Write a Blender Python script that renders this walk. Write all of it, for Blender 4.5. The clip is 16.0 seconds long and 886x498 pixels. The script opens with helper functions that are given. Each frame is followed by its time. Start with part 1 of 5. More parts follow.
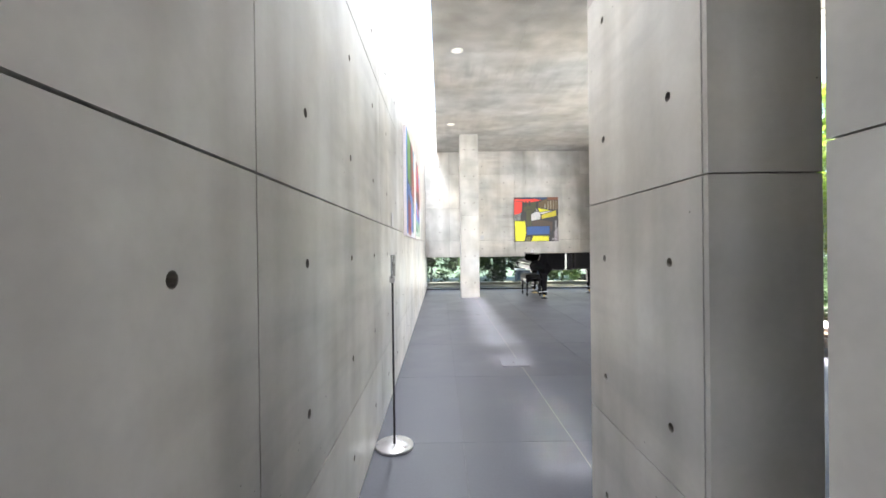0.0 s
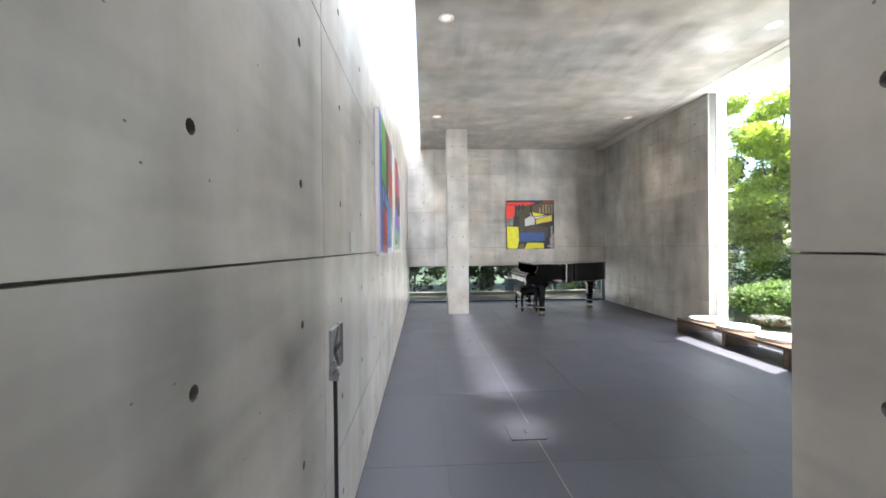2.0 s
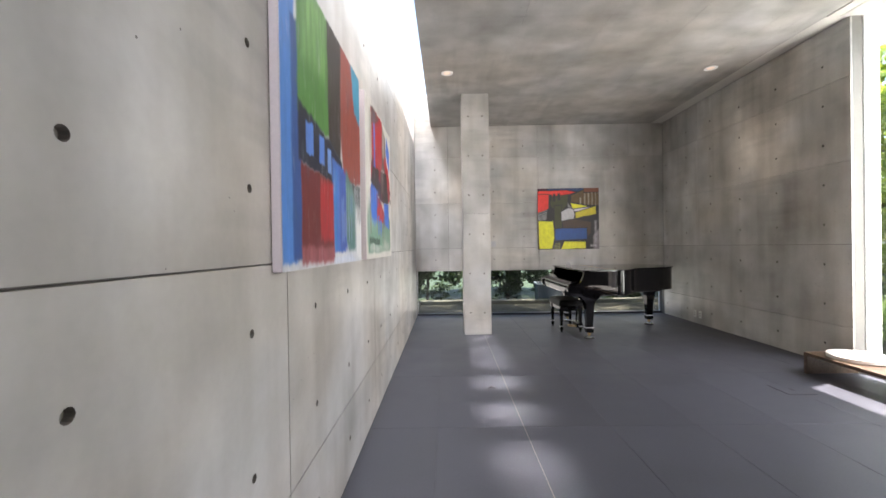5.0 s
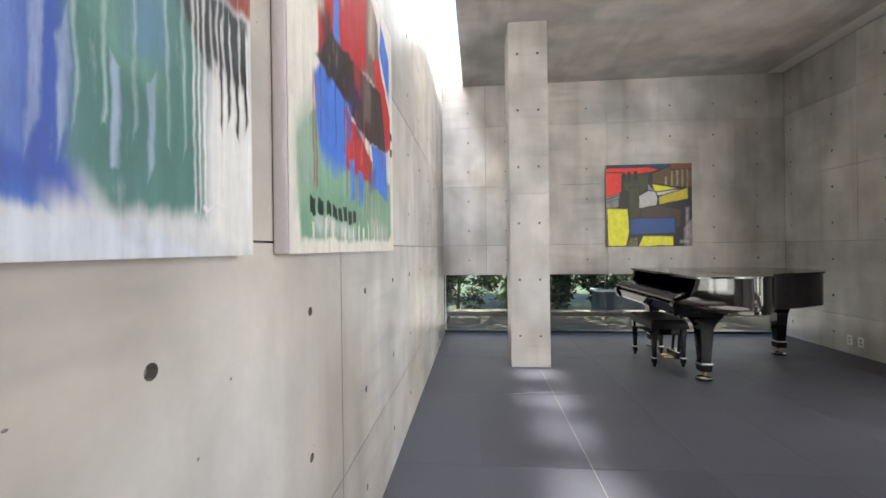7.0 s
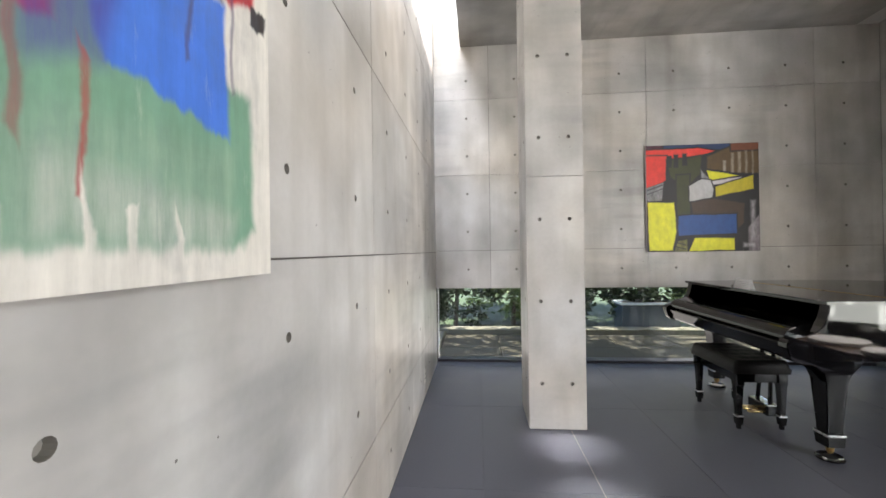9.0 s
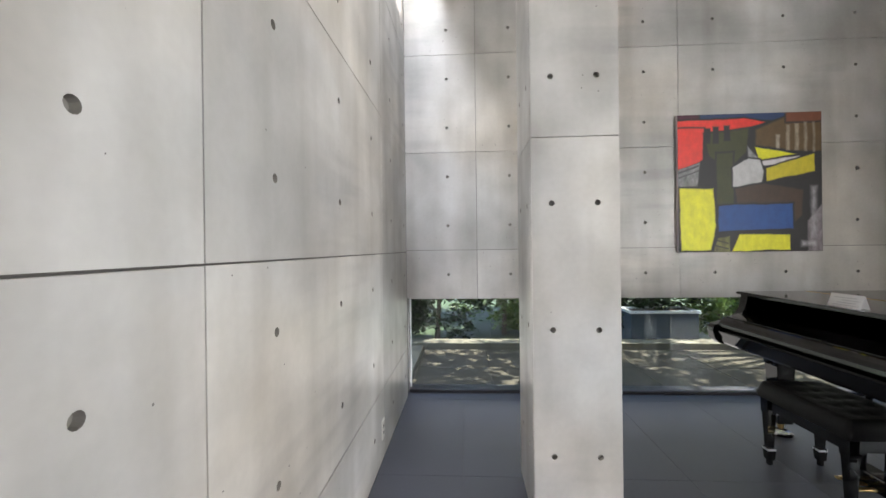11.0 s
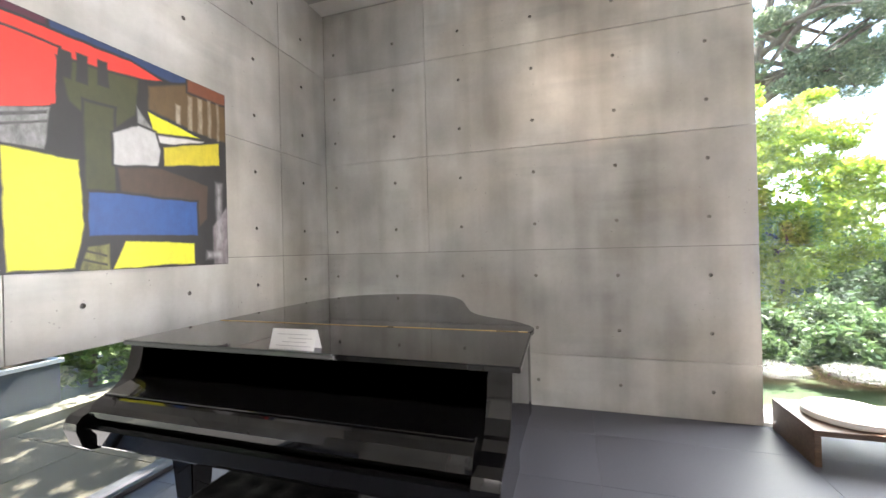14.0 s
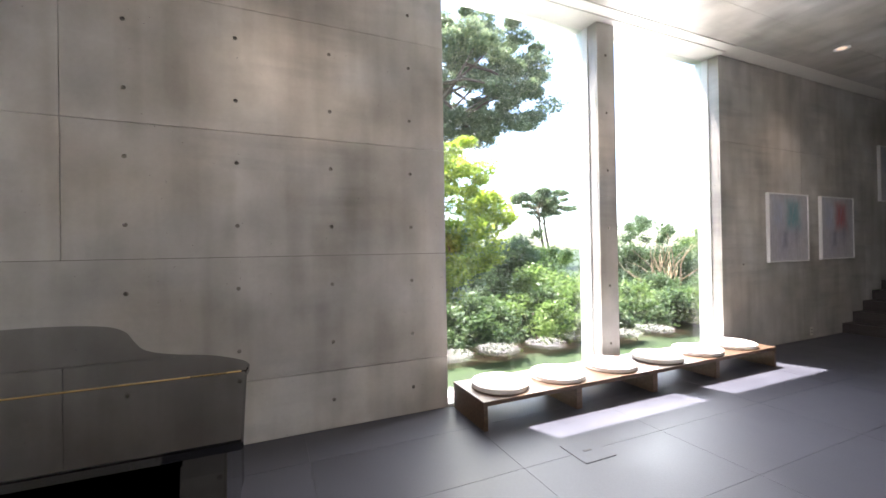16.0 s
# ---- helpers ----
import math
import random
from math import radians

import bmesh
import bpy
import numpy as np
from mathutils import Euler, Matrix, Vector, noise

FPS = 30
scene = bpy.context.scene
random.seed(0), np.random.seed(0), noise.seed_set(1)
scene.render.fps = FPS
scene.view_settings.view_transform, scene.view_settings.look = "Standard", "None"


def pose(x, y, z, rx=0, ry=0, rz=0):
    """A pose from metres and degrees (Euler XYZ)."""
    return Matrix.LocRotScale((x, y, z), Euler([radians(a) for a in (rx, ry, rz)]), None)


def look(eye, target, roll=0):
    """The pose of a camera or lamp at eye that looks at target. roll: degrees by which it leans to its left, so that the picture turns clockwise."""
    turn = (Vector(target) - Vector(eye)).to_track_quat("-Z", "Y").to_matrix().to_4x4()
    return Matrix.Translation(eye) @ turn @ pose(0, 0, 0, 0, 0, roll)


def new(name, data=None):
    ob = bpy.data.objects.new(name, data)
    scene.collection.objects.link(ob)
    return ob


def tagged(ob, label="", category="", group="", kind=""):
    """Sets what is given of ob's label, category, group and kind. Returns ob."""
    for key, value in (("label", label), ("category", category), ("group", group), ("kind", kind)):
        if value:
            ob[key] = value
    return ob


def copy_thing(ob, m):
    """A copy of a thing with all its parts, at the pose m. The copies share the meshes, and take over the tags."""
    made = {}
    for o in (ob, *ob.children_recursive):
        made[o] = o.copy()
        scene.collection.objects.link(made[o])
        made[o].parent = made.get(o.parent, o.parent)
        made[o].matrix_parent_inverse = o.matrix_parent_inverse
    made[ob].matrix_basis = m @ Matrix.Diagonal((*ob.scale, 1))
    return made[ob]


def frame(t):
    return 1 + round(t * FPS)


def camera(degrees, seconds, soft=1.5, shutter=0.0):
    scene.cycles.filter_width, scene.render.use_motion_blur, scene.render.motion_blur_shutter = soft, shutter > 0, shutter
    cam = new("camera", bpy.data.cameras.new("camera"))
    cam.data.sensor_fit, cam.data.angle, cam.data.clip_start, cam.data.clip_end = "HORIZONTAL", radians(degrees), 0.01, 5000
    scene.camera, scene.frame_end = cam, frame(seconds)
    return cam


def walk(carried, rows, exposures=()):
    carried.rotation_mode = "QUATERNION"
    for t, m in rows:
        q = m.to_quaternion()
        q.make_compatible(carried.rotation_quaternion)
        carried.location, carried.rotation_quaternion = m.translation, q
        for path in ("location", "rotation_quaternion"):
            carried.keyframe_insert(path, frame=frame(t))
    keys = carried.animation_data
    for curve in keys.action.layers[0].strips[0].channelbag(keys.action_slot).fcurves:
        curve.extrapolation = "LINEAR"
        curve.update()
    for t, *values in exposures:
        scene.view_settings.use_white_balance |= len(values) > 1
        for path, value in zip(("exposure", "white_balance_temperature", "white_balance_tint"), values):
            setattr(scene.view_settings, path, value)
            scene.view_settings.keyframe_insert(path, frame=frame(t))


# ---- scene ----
cam = camera(95.7, 16.0, soft=1.6)
PATH = [
    (0, (0.398, -0.005, 1.168), (0.411, 1.995, 1.161), -0.7),
    (0.5, (0.388, 0.279, 1.217), (0.414, 2.279, 1.209), -0.6),
    (1, (0.402, 0.594, 1.326), (0.443, 2.594, 1.314), -0.4),
    (1.5, (0.389, 0.879, 1.352), (0.453, 2.878, 1.343), -0.5),
    (2, (0.391, 1.105, 1.367), (0.485, 3.103, 1.359), -0.6),
    (2.5, (0.438, 1.276, 1.353), (0.558, 3.272, 1.346), -0.6),
    (3, (0.471, 1.522, 1.401), (0.607, 3.517, 1.391), -0.6),
    (3.5, (0.497, 1.874, 1.384), (0.626, 3.87, 1.373), -0.6),
    (4, (0.565, 2.249, 1.404), (0.66, 4.246, 1.385), -0.5),
    (4.5, (0.607, 2.6, 1.4), (0.648, 4.599, 1.386), -0.7),
    (7, (0.514, 4.838, 1.314), (0.344, 6.831, 1.311), -0.7),
    (7.5, (0.463, 5.326, 1.337), (0.291, 7.319, 1.335), -0.7),
    (8, (0.485, 5.732, 1.349), (0.31, 7.725, 1.358), -0.8),
    (8.5, (0.495, 5.988, 1.349), (0.321, 7.98, 1.361), -0.8),
    (11, (0.556, 7.307, 1.363), (0.44, 9.304, 1.362), -0.7),
    (11.5, (0.518, 7.691, 1.381), (0.488, 9.691, 1.388), -0.8),
    (12, (0.522, 8.109, 1.366), (0.652, 10.105, 1.377), -1.1),
    (12.5, (0.718, 8.407, 1.382), (1.11, 10.368, 1.387), -1.2),
    (13, (0.975, 8.627, 1.383), (1.897, 10.402, 1.38), -1.2),
    (13.5, (1.22, 8.687, 1.357), (2.773, 9.947, 1.358), -1.2),
    (14, (1.373, 8.618, 1.367), (3.277, 9.23, 1.372), -1.4),
    (14.5, (1.491, 8.543, 1.364), (3.484, 8.71, 1.364), -1.5),
    (15, (1.609, 8.558, 1.363), (3.595, 8.319, 1.356), -1.3),
    (15.5, (1.729, 8.613, 1.352), (3.636, 8.012, 1.35), -1.1),
    (16, (1.706, 8.721, 1.369), (3.539, 7.922, 1.379), -1.0),
]
EXPOSURES = [(0.0, 3.35, 6450, 14), (1.5, 2.9, 6450, 15), (3.0, 2.4, 6300, 16), (4.5, 2.35, 6600, 19), (7.0, 2.4, 6650, 17), (8.5, 2.45, 6650, 17), (11.5, 2.4, 6450, 16), (13.0, 2.95, 6600, 17), (14.0, 3.5, 6500, 18), (14.5, 3.35, 6500, 19), (16.0, 2.8, 6500, 22)]
walk(cam, [(t, look(eye, target, roll)) for t, eye, target, roll in PATH], EXPOSURES)
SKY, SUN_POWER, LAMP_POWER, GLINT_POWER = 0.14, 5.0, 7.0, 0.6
EAST_POWER, LOW_POWER, SLIT_POWER = 66.0, 2.4, 62.0

# ---------------------------------------------------------------- world and light
SUN = Vector((1.0, 0.4, 3.2)).normalized()      # the way towards the sun
world = bpy.data.worlds.new("World")
scene.world = world
world.use_nodes = True
wn = world.node_tree.nodes
sky = wn.new("ShaderNodeTexSky")
sky.sky_type, sky.sun_disc = "NISHITA", False
sky.sun_elevation = math.asin(SUN.z)
sky.sun_rotation = math.atan2(SUN.x, SUN.y)
wn["Background"].inputs["Strength"].default_value = SKY
world.node_tree.links.new(sky.outputs[0], wn["Background"].inputs["Color"])

sun = new("sun", bpy.data.lights.new("sun", "SUN"))
sun.data.energy, sun.data.angle, sun.data.color = SUN_POWER, radians(0.6), (1.0, 0.96, 0.9)
sun.matrix_world = look(SUN * 30, (0, 0, 0))


def sky_panel(name, at, aim, w, h, power, colour):
    """An area lamp added in an opening to stand in for the sky's light."""
    o = new(name, bpy.data.lights.new(name, "AREA"))
    o.data.shape, o.data.size, o.data.size_y, o.data.energy = "RECTANGLE", w, h, power
    o.data.color = colour
    o.matrix_world = look(at, aim)


# lamps added in the three openings to stand in for the sky
for k in range(6):
    # lamp strips turned slantwise to throw more light on the north wall
    y = 3.49 + 3.8 * (k + 0.5) / 6
    sky_panel("sky_in_window", (5.34, y, 1.85), (5.34 - 5.0, y + 6.4, 1.85), 0.5, 3.0, EAST_POWER / 6, (1.0, 0.98, 0.93))
# this lamp tilts up, standing in for light off the sunlit terrace
sky_panel("sky_in_low_window", (2.46, 11.22, 0.48), (2.46, 0, 5.5), 4.8, 0.8, LOW_POWER, (1.0, 0.98, 0.9))
sky_panel("sky_in_skylight", (0.16, 3.5, 4.46), (0.16, 3.5, 0), 0.32, 14.8, SLIT_POWER, (0.95, 0.97, 1.0))

# lamps added in the skylight imitate leaf-dappled sun mirrored off the west wall
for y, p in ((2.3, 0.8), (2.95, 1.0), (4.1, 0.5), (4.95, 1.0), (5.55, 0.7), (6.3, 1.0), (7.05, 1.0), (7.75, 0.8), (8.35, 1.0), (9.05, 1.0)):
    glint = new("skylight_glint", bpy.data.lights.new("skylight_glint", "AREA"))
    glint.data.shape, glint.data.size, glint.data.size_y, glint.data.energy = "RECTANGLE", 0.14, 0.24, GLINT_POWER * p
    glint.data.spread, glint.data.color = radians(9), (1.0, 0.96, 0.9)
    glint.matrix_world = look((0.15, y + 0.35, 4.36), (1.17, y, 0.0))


# ---------------------------------------------------------------- materials
def shader(name):
    m = bpy.data.materials.new(name)
    m.use_nodes = True
    nt = m.node_tree
    return m, nt, nt.nodes["Principled BSDF"]


def noise_node(nt, vec, scale, detail=4.0, rough=0.55, stretch=None):
    if stretch:
        mp = nt.nodes.new("ShaderNodeMapping")
        mp.inputs["Scale"].default_value = stretch
        nt.links.new(vec, mp.inputs["Vector"])
        vec = mp.outputs["Vector"]
    n = nt.nodes.new("ShaderNodeTexNoise")
    n.inputs["Scale"].default_value, n.inputs["Detail"].default_value = scale, detail
    n.inputs["Roughness"].default_value = rough
    nt.links.new(vec, n.inputs["Vector"])
    return n.outputs["Fac"]


def math_node(nt, op, a, b=None, clamp=False):
    n = nt.nodes.new("ShaderNodeMath")
    n.operation, n.use_clamp = op, clamp
    for i, v in enumerate((a, b)):
        if v is None:
            continue
        if isinstance(v, (int, float)):
            n.inputs[i].default_value = v
        else:
            nt.links.new(v, n.inputs[i])
    return n.outputs[0]


def ramp_node(nt, fac, stops):
    r = nt.nodes.new("ShaderNodeValToRGB")
    while len(r.color_ramp.elements) < len(stops):
        r.color_ramp.elements.new(0.5)
    for e, (p, c) in zip(r.color_ramp.elements, stops):
        e.position = p
        e.color = (*c, 1) if isinstance(c, tuple) else (c, c, c, 1)
    nt.links.new(fac, r.inputs["Fac"])
    return r.outputs["Color"]


def mix_node(nt, fac, a, b, mode="MIX"):
    n = nt.nodes.new("ShaderNodeMix")
    n.data_type, n.blend_type = "RGBA", mode
    for sock, v in ((n.inputs[0], fac), (n.inputs[6], a), (n.inputs[7], b)):
        if isinstance(v, (int, float)):
            sock.default_value = v
        elif isinstance(v, tuple):
            sock.default_value = (*v, 1)
        else:
            nt.links.new(v, sock)
    return n.outputs[2]


def bump_node(nt, bsdf, height, strength, dist):
    b = nt.nodes.new("ShaderNodeBump")
    b.inputs["Strength"].default_value, b.inputs["Distance"].default_value = strength, dist
    nt.links.new(height, b.inputs["Height"])
    nt.links.new(b.outputs[0], bsdf.inputs["Normal"])


def place_vec(nt):
    return nt.nodes.new("ShaderNodeNewGeometry").outputs["Position"]


def concrete(name, tone=1.0, rough=0.36, ceiling=False):
    m, nt, b = shader(name)
    p = place_vec(nt)
    cloud = noise_node(nt, p, 0.85, 2.5, 0.45)
    streak = noise_node(nt, p, 1.0, 2.5, 0.42, (3.0, 3.0, 0.6) if not ceiling else (1.2, 2.5, 1))
    fine = noise_node(nt, p, 38, 3, 0.5)
    mid = noise_node(nt, p, 5.5, 3, 0.5)
    s = math_node(nt, "ADD", math_node(nt, "MULTIPLY", cloud, 0.48), math_node(nt, "MULTIPLY", streak, 0.26))
    s = math_node(nt, "ADD", s, math_node(nt, "MULTIPLY", noise_node(nt, p, 3.4, 2.0, 0.4), 0.26))
    t = tone
    base = ramp_node(nt, s, [(0.32, (0.31 * t, 0.303 * t, 0.288 * t)), (0.44, (0.395 * t, 0.387 * t, 0.37 * t)),
                             (0.56, (0.455 * t, 0.447 * t, 0.43 * t)), (0.68, (0.55 * t, 0.54 * t, 0.525 * t))])
    stain = ramp_node(nt, noise_node(nt, p, 0.9, 3.0, 0.45, (1.0, 1.0, 1.3)), [(0.34, 0.0), (0.68, 1.0)])
    base = mix_node(nt, stain, base, mix_node(nt, 1.0, base, (0.82, 0.845, 0.865), "MULTIPLY"))
    drip = ramp_node(nt, noise_node(nt, p, 1.3, 2.5, 0.4, (5.0, 5.0, 0.45) if not ceiling else (1, 3, 1)), [(0.47, 0.0), (0.80, 0.8)])
    base = mix_node(nt, drip, base, mix_node(nt, 1.0, base, (0.76, 0.745, 0.72), "MULTIPLY"))
    bloom = ramp_node(nt, noise_node(nt, p, 1.0, 2.5, 0.42, (2.4, 2.4, 1.0)), [(0.44, 0.0), (0.74, 0.85)])
    base = mix_node(nt, bloom, base, mix_node(nt, 1.0, base, (1.26, 1.27, 1.27), "MULTIPLY"))
    # boards wiped sideways in the formwork, here and there
    wipe = ramp_node(nt, noise_node(nt, p, 1.0, 2.5, 0.45, (1.3, 1.3, 10.0) if not ceiling else (9.0, 1.2, 1.0)), [(0.46, 0.0), (0.66, 1.0)])
    wiped = math_node(nt, "MULTIPLY", wipe, ramp_node(nt, noise_node(nt, p, 0.7, 2.0, 0.5), [(0.46, 0.0), (0.60, 0.8)]))
    base = mix_node(nt, wiped, base, mix_node(nt, 1.0, base, (0.80, 0.805, 0.815), "MULTIPLY"))
    warm = ramp_node(nt, noise_node(nt, p, 0.75, 3.5, 0.5, (1.0, 1.0, 1.5)), [(0.42, 0.0), (0.62, 1.0)])
    base = mix_node(nt, warm, base, mix_node(nt, 1.0, base, (1.03, 0.985, 0.925), "MULTIPLY"))
    smudge = ramp_node(nt, noise_node(nt, p, 1.8, 2.5, 0.42, (1.0, 1.0, 0.75)), [(0.46, 0.0), (0.76, 0.9)])
    base = mix_node(nt, smudge, base, mix_node(nt, 1.0, base, (0.72, 0.715, 0.70), "MULTIPLY"))
    cloudy = ramp_node(nt, noise_node(nt, p, 3.0, 3.0, 0.5, (1.0, 1.0, 0.8)), [(0.40, 0.0), (0.68, 1.0)])
    base = mix_node(nt, cloudy, base, mix_node(nt, 1.0, base, (0.86, 0.86, 0.85), "MULTIPLY"))
    grain = ramp_node(nt, fine, [(0.3, 0.97), (0.7, 1.02)])
    col = mix_node(nt, 1.0, base, grain, "MULTIPLY")
    info = nt.nodes.new("ShaderNodeObjectInfo").outputs["Random"]
    tint = ramp_node(nt, info, [(0.0, 0.88), (1.0, 1.07)])
    col = mix_node(nt, 1.0, col, tint, "MULTIPLY")
    v = nt.nodes.new("ShaderNodeTexVoronoi")
    v.inputs["Scale"].default_value = 13.0
    nt.links.new(p, v.inputs["Vector"])
    patchy = math_node(nt, "GREATER_THAN", noise_node(nt, p, 2.3, 2), 0.54)
    pore = math_node(nt, "MULTIPLY", math_node(nt, "LESS_THAN", v.outputs["Distance"], 0.045), patchy)
    # chipped pits in loose groups
    pv = nt.nodes.new("ShaderNodeTexVoronoi")
    pv.inputs["Scale"].default_value = 15.0
    tilt = nt.nodes.new("ShaderNodeMapping")
    tilt.inputs["Rotation"].default_value, tilt.inputs["Scale"].default_value = (0.5, 0.4, 0.3), (1.0, 1.0, 1.7)
    nt.links.new(p, tilt.inputs["Vector"])
    nt.links.new(tilt.outputs["Vector"], pv.inputs["Vector"])
    chip = math_node(nt, "MULTIPLY", math_node(nt, "LESS_THAN", pv.outputs["Distance"], 0.055),
                     math_node(nt, "GREATER_THAN", noise_node(nt, p, 1.4, 2), 0.57))
    pore = math_node(nt, "MAXIMUM", pore, chip)
    col = mix_node(nt, pore, col, (0.15, 0.145, 0.135))
    nt.links.new(col, b.inputs["Base Color"])
    nt.links.new(ramp_node(nt, math_node(nt, "ADD", math_node(nt, "MULTIPLY", mid, 0.6), math_node(nt, "MULTIPLY", cloud, 0.4)),
                           [(0.35, rough - 0.06), (0.65, rough + 0.10)]), b.inputs["Roughness"])
    b.inputs["IOR"].default_value = 1.5
    h = math_node(nt, "ADD", math_node(nt, "MULTIPLY", fine, 0.25), math_node(nt, "MULTIPLY", mid, 1.0))
    h = math_node(nt, "SUBTRACT", h, math_node(nt, "MULTIPLY", pore, 0.6))
    bump_node(nt, b, h, 0.05, 0.005)
    return m


def plain(name, col, rough=0.5, metal=0.0, var=0.12, scale=9.0, bump=0.0, coat=0.0, stretch=None, spec=0.5):
    m, nt, b = shader(name)
    p = place_vec(nt)
    n1 = noise_node(nt, p, scale, 5, 0.6, stretch)
    n2 = noise_node(nt, p, scale * 9, 3, 0.6, stretch)
    s = math_node(nt, "ADD", math_node(nt, "MULTIPLY", n1, 0.65), math_node(nt, "MULTIPLY", n2, 0.35))
    lo, hi = tuple(c * (1 - var) for c in col), tuple(min(1, c * (1 + var)) for c in col)
    nt.links.new(ramp_node(nt, s, [(0.32, lo), (0.68, hi)]), b.inputs["Base Color"])
    nt.links.new(ramp_node(nt, n1, [(0.3, max(0.02, rough * 0.85)), (0.7, min(1, rough * 1.15))]), b.inputs["Roughness"])
    b.inputs["Metallic"].default_value = metal
    b.inputs["Specular IOR Level"].default_value = spec
    b.inputs["Coat Weight"].default_value = coat
    b.inputs["Coat Roughness"].default_value = 0.03
    if bump:
        bump_node(nt, b, s, 0.5, bump)
    return m


def wood(name, dark, light):
    m, nt, b = shader(name)
    p = place_vec(nt)
    g = noise_node(nt, p, 3.0, 6, 0.6, (14.0, 1.0, 14.0))
    f = noise_node(nt, p, 22.0, 4, 0.6, (9.0, 0.6, 9.0))
    s = math_node(nt, "ADD", math_node(nt, "MULTIPLY", g, 0.6), math_node(nt, "MULTIPLY", f, 0.4))
    nt.links.new(ramp_node(nt, s, [(0.35, dark), (0.65, light)]), b.inputs["Base Color"])
    b.inputs["Roughness"].default_value = 0.42
    bump_node(nt, b, s, 0.25, 0.002)
    return m


def floor_tile(name):
    m, nt, b = shader(name)
    p = place_vec(nt)
    a = noise_node(nt, p, 1.6, 6, 0.62)
    f = noise_node(nt, p, 70, 4, 0.6)
    s = math_node(nt, "ADD", math_node(nt, "MULTIPLY", a, 0.7), math_node(nt, "MULTIPLY", f, 0.3))
    col = ramp_node(nt, s, [(0.32, (0.039, 0.042, 0.054)), (0.68, (0.060, 0.064, 0.080))])
    info = nt.nodes.new("ShaderNodeObjectInfo").outputs["Random"]
    col = mix_node(nt, 1.0, col, ramp_node(nt, info, [(0.0, 0.90), (1.0, 1.10)]), "MULTIPLY")
    nt.links.new(col, b.inputs["Base Color"])
    nt.links.new(ramp_node(nt, a, [(0.3, 0.44), (0.7, 0.58)]), b.inputs["Roughness"])
    b.inputs["Specular IOR Level"].default_value = 0.4
    bump_node(nt, b, f, 0.12, 0.002)
    return m


def leaf_material(name, dark, light, glow=0.45):
    m, nt, b = shader(name)
    isl = nt.nodes.new("ShaderNodeNewGeometry").outputs["Random Per Island"]
    col = ramp_node(nt, isl, [(0.0, dark), (0.55, tuple((x + y) / 2 for x, y in zip(dark, light))), (1.0, light)])
    nt.links.new(col, b.inputs["Base Color"])
    b.inputs["Roughness"].default_value = 0.45
    tr = nt.nodes.new("ShaderNodeBsdfTranslucent")
    nt.links.new(col, tr.inputs["Color"])
    mx = nt.nodes.new("ShaderNodeMixShader")
    mx.inputs[0].default_value = glow
    nt.links.new(b.outputs[0], mx.inputs[1])
    nt.links.new(tr.outputs[0], mx.inputs[2])
    nt.links.new(mx.outputs[0], nt.nodes["Material Output"].inputs["Surface"])
    return m


def glass_material(name, tint=(0.93, 0.97, 0.95)):
    m, nt, b = shader(name)
    nt.nodes.remove(b)
    lw = nt.nodes.new("ShaderNodeLayerWeight")
    lw.inputs["Blend"].default_value = 0.5
    gloss = math_node(nt, "ADD", math_node(nt, "MULTIPLY", math_node(nt, "POWER", lw.outputs["Facing"], 4.0), 0.9), 0.06)
    tr = nt.nodes.new("ShaderNodeBsdfTransparent")
    tr.inputs["Color"].default_value = (*tint, 1)
    gl = nt.nodes.new("ShaderNodeBsdfGlossy")
    gl.inputs["Roughness"].default_value = 0.01
    mx = nt.nodes.new("ShaderNodeMixShader")
    nt.links.new(gloss, mx.inputs[0])
    nt.links.new(tr.outputs[0], mx.inputs[1])
    nt.links.new(gl.outputs[0], mx.inputs[2])
    nt.links.new(mx.outputs[0], nt.nodes["Material Output"].inputs["Surface"])
    return m


def glow_material(name, col, power):
    m, nt, b = shader(name)
    b.inputs["Emission Color"].default_value = (*col, 1)
    b.inputs["Emission Strength"].default_value = power
    b.inputs["Base Color"].default_value = (0.8, 0.75, 0.7, 1)
    return m


def inside_poly(nt, vec, pts, soft, grow=0.0):
    """A soft mask of a convex polygon, its points counter-clockwise or clockwise, in the picture's own 0 to 1."""
    area = sum(x0 * y1 - x1 * y0 for (x0, y0), (x1, y1) in zip(pts, pts[1:] + pts[:1]))
    if area < 0:
        pts = pts[::-1]
    low = None
    for (x0, y0), (x1, y1) in zip(pts, pts[1:] + pts[:1]):
        l = math.hypot(x1 - x0, y1 - y0)
        nx, ny = -(y1 - y0) / l, (x1 - x0) / l
        d = nt.nodes.new("ShaderNodeVectorMath")
        d.operation = "DOT_PRODUCT"
        nt.links.new(vec, d.inputs[0])
        d.inputs[1].default_value = (nx, ny, 0)
        v = math_node(nt, "SUBTRACT", d.outputs["Value"], x0 * nx + y0 * ny)
        low = v if low is None else math_node(nt, "MINIMUM", low, v)
    r = nt.nodes.new("ShaderNodeMapRange")
    r.interpolation_type = "SMOOTHSTEP"
    r.inputs["From Min"].default_value, r.inputs["From Max"].default_value = -soft - grow, soft - grow
    nt.links.new(low, r.inputs["Value"])
    return r.outputs["Result"]


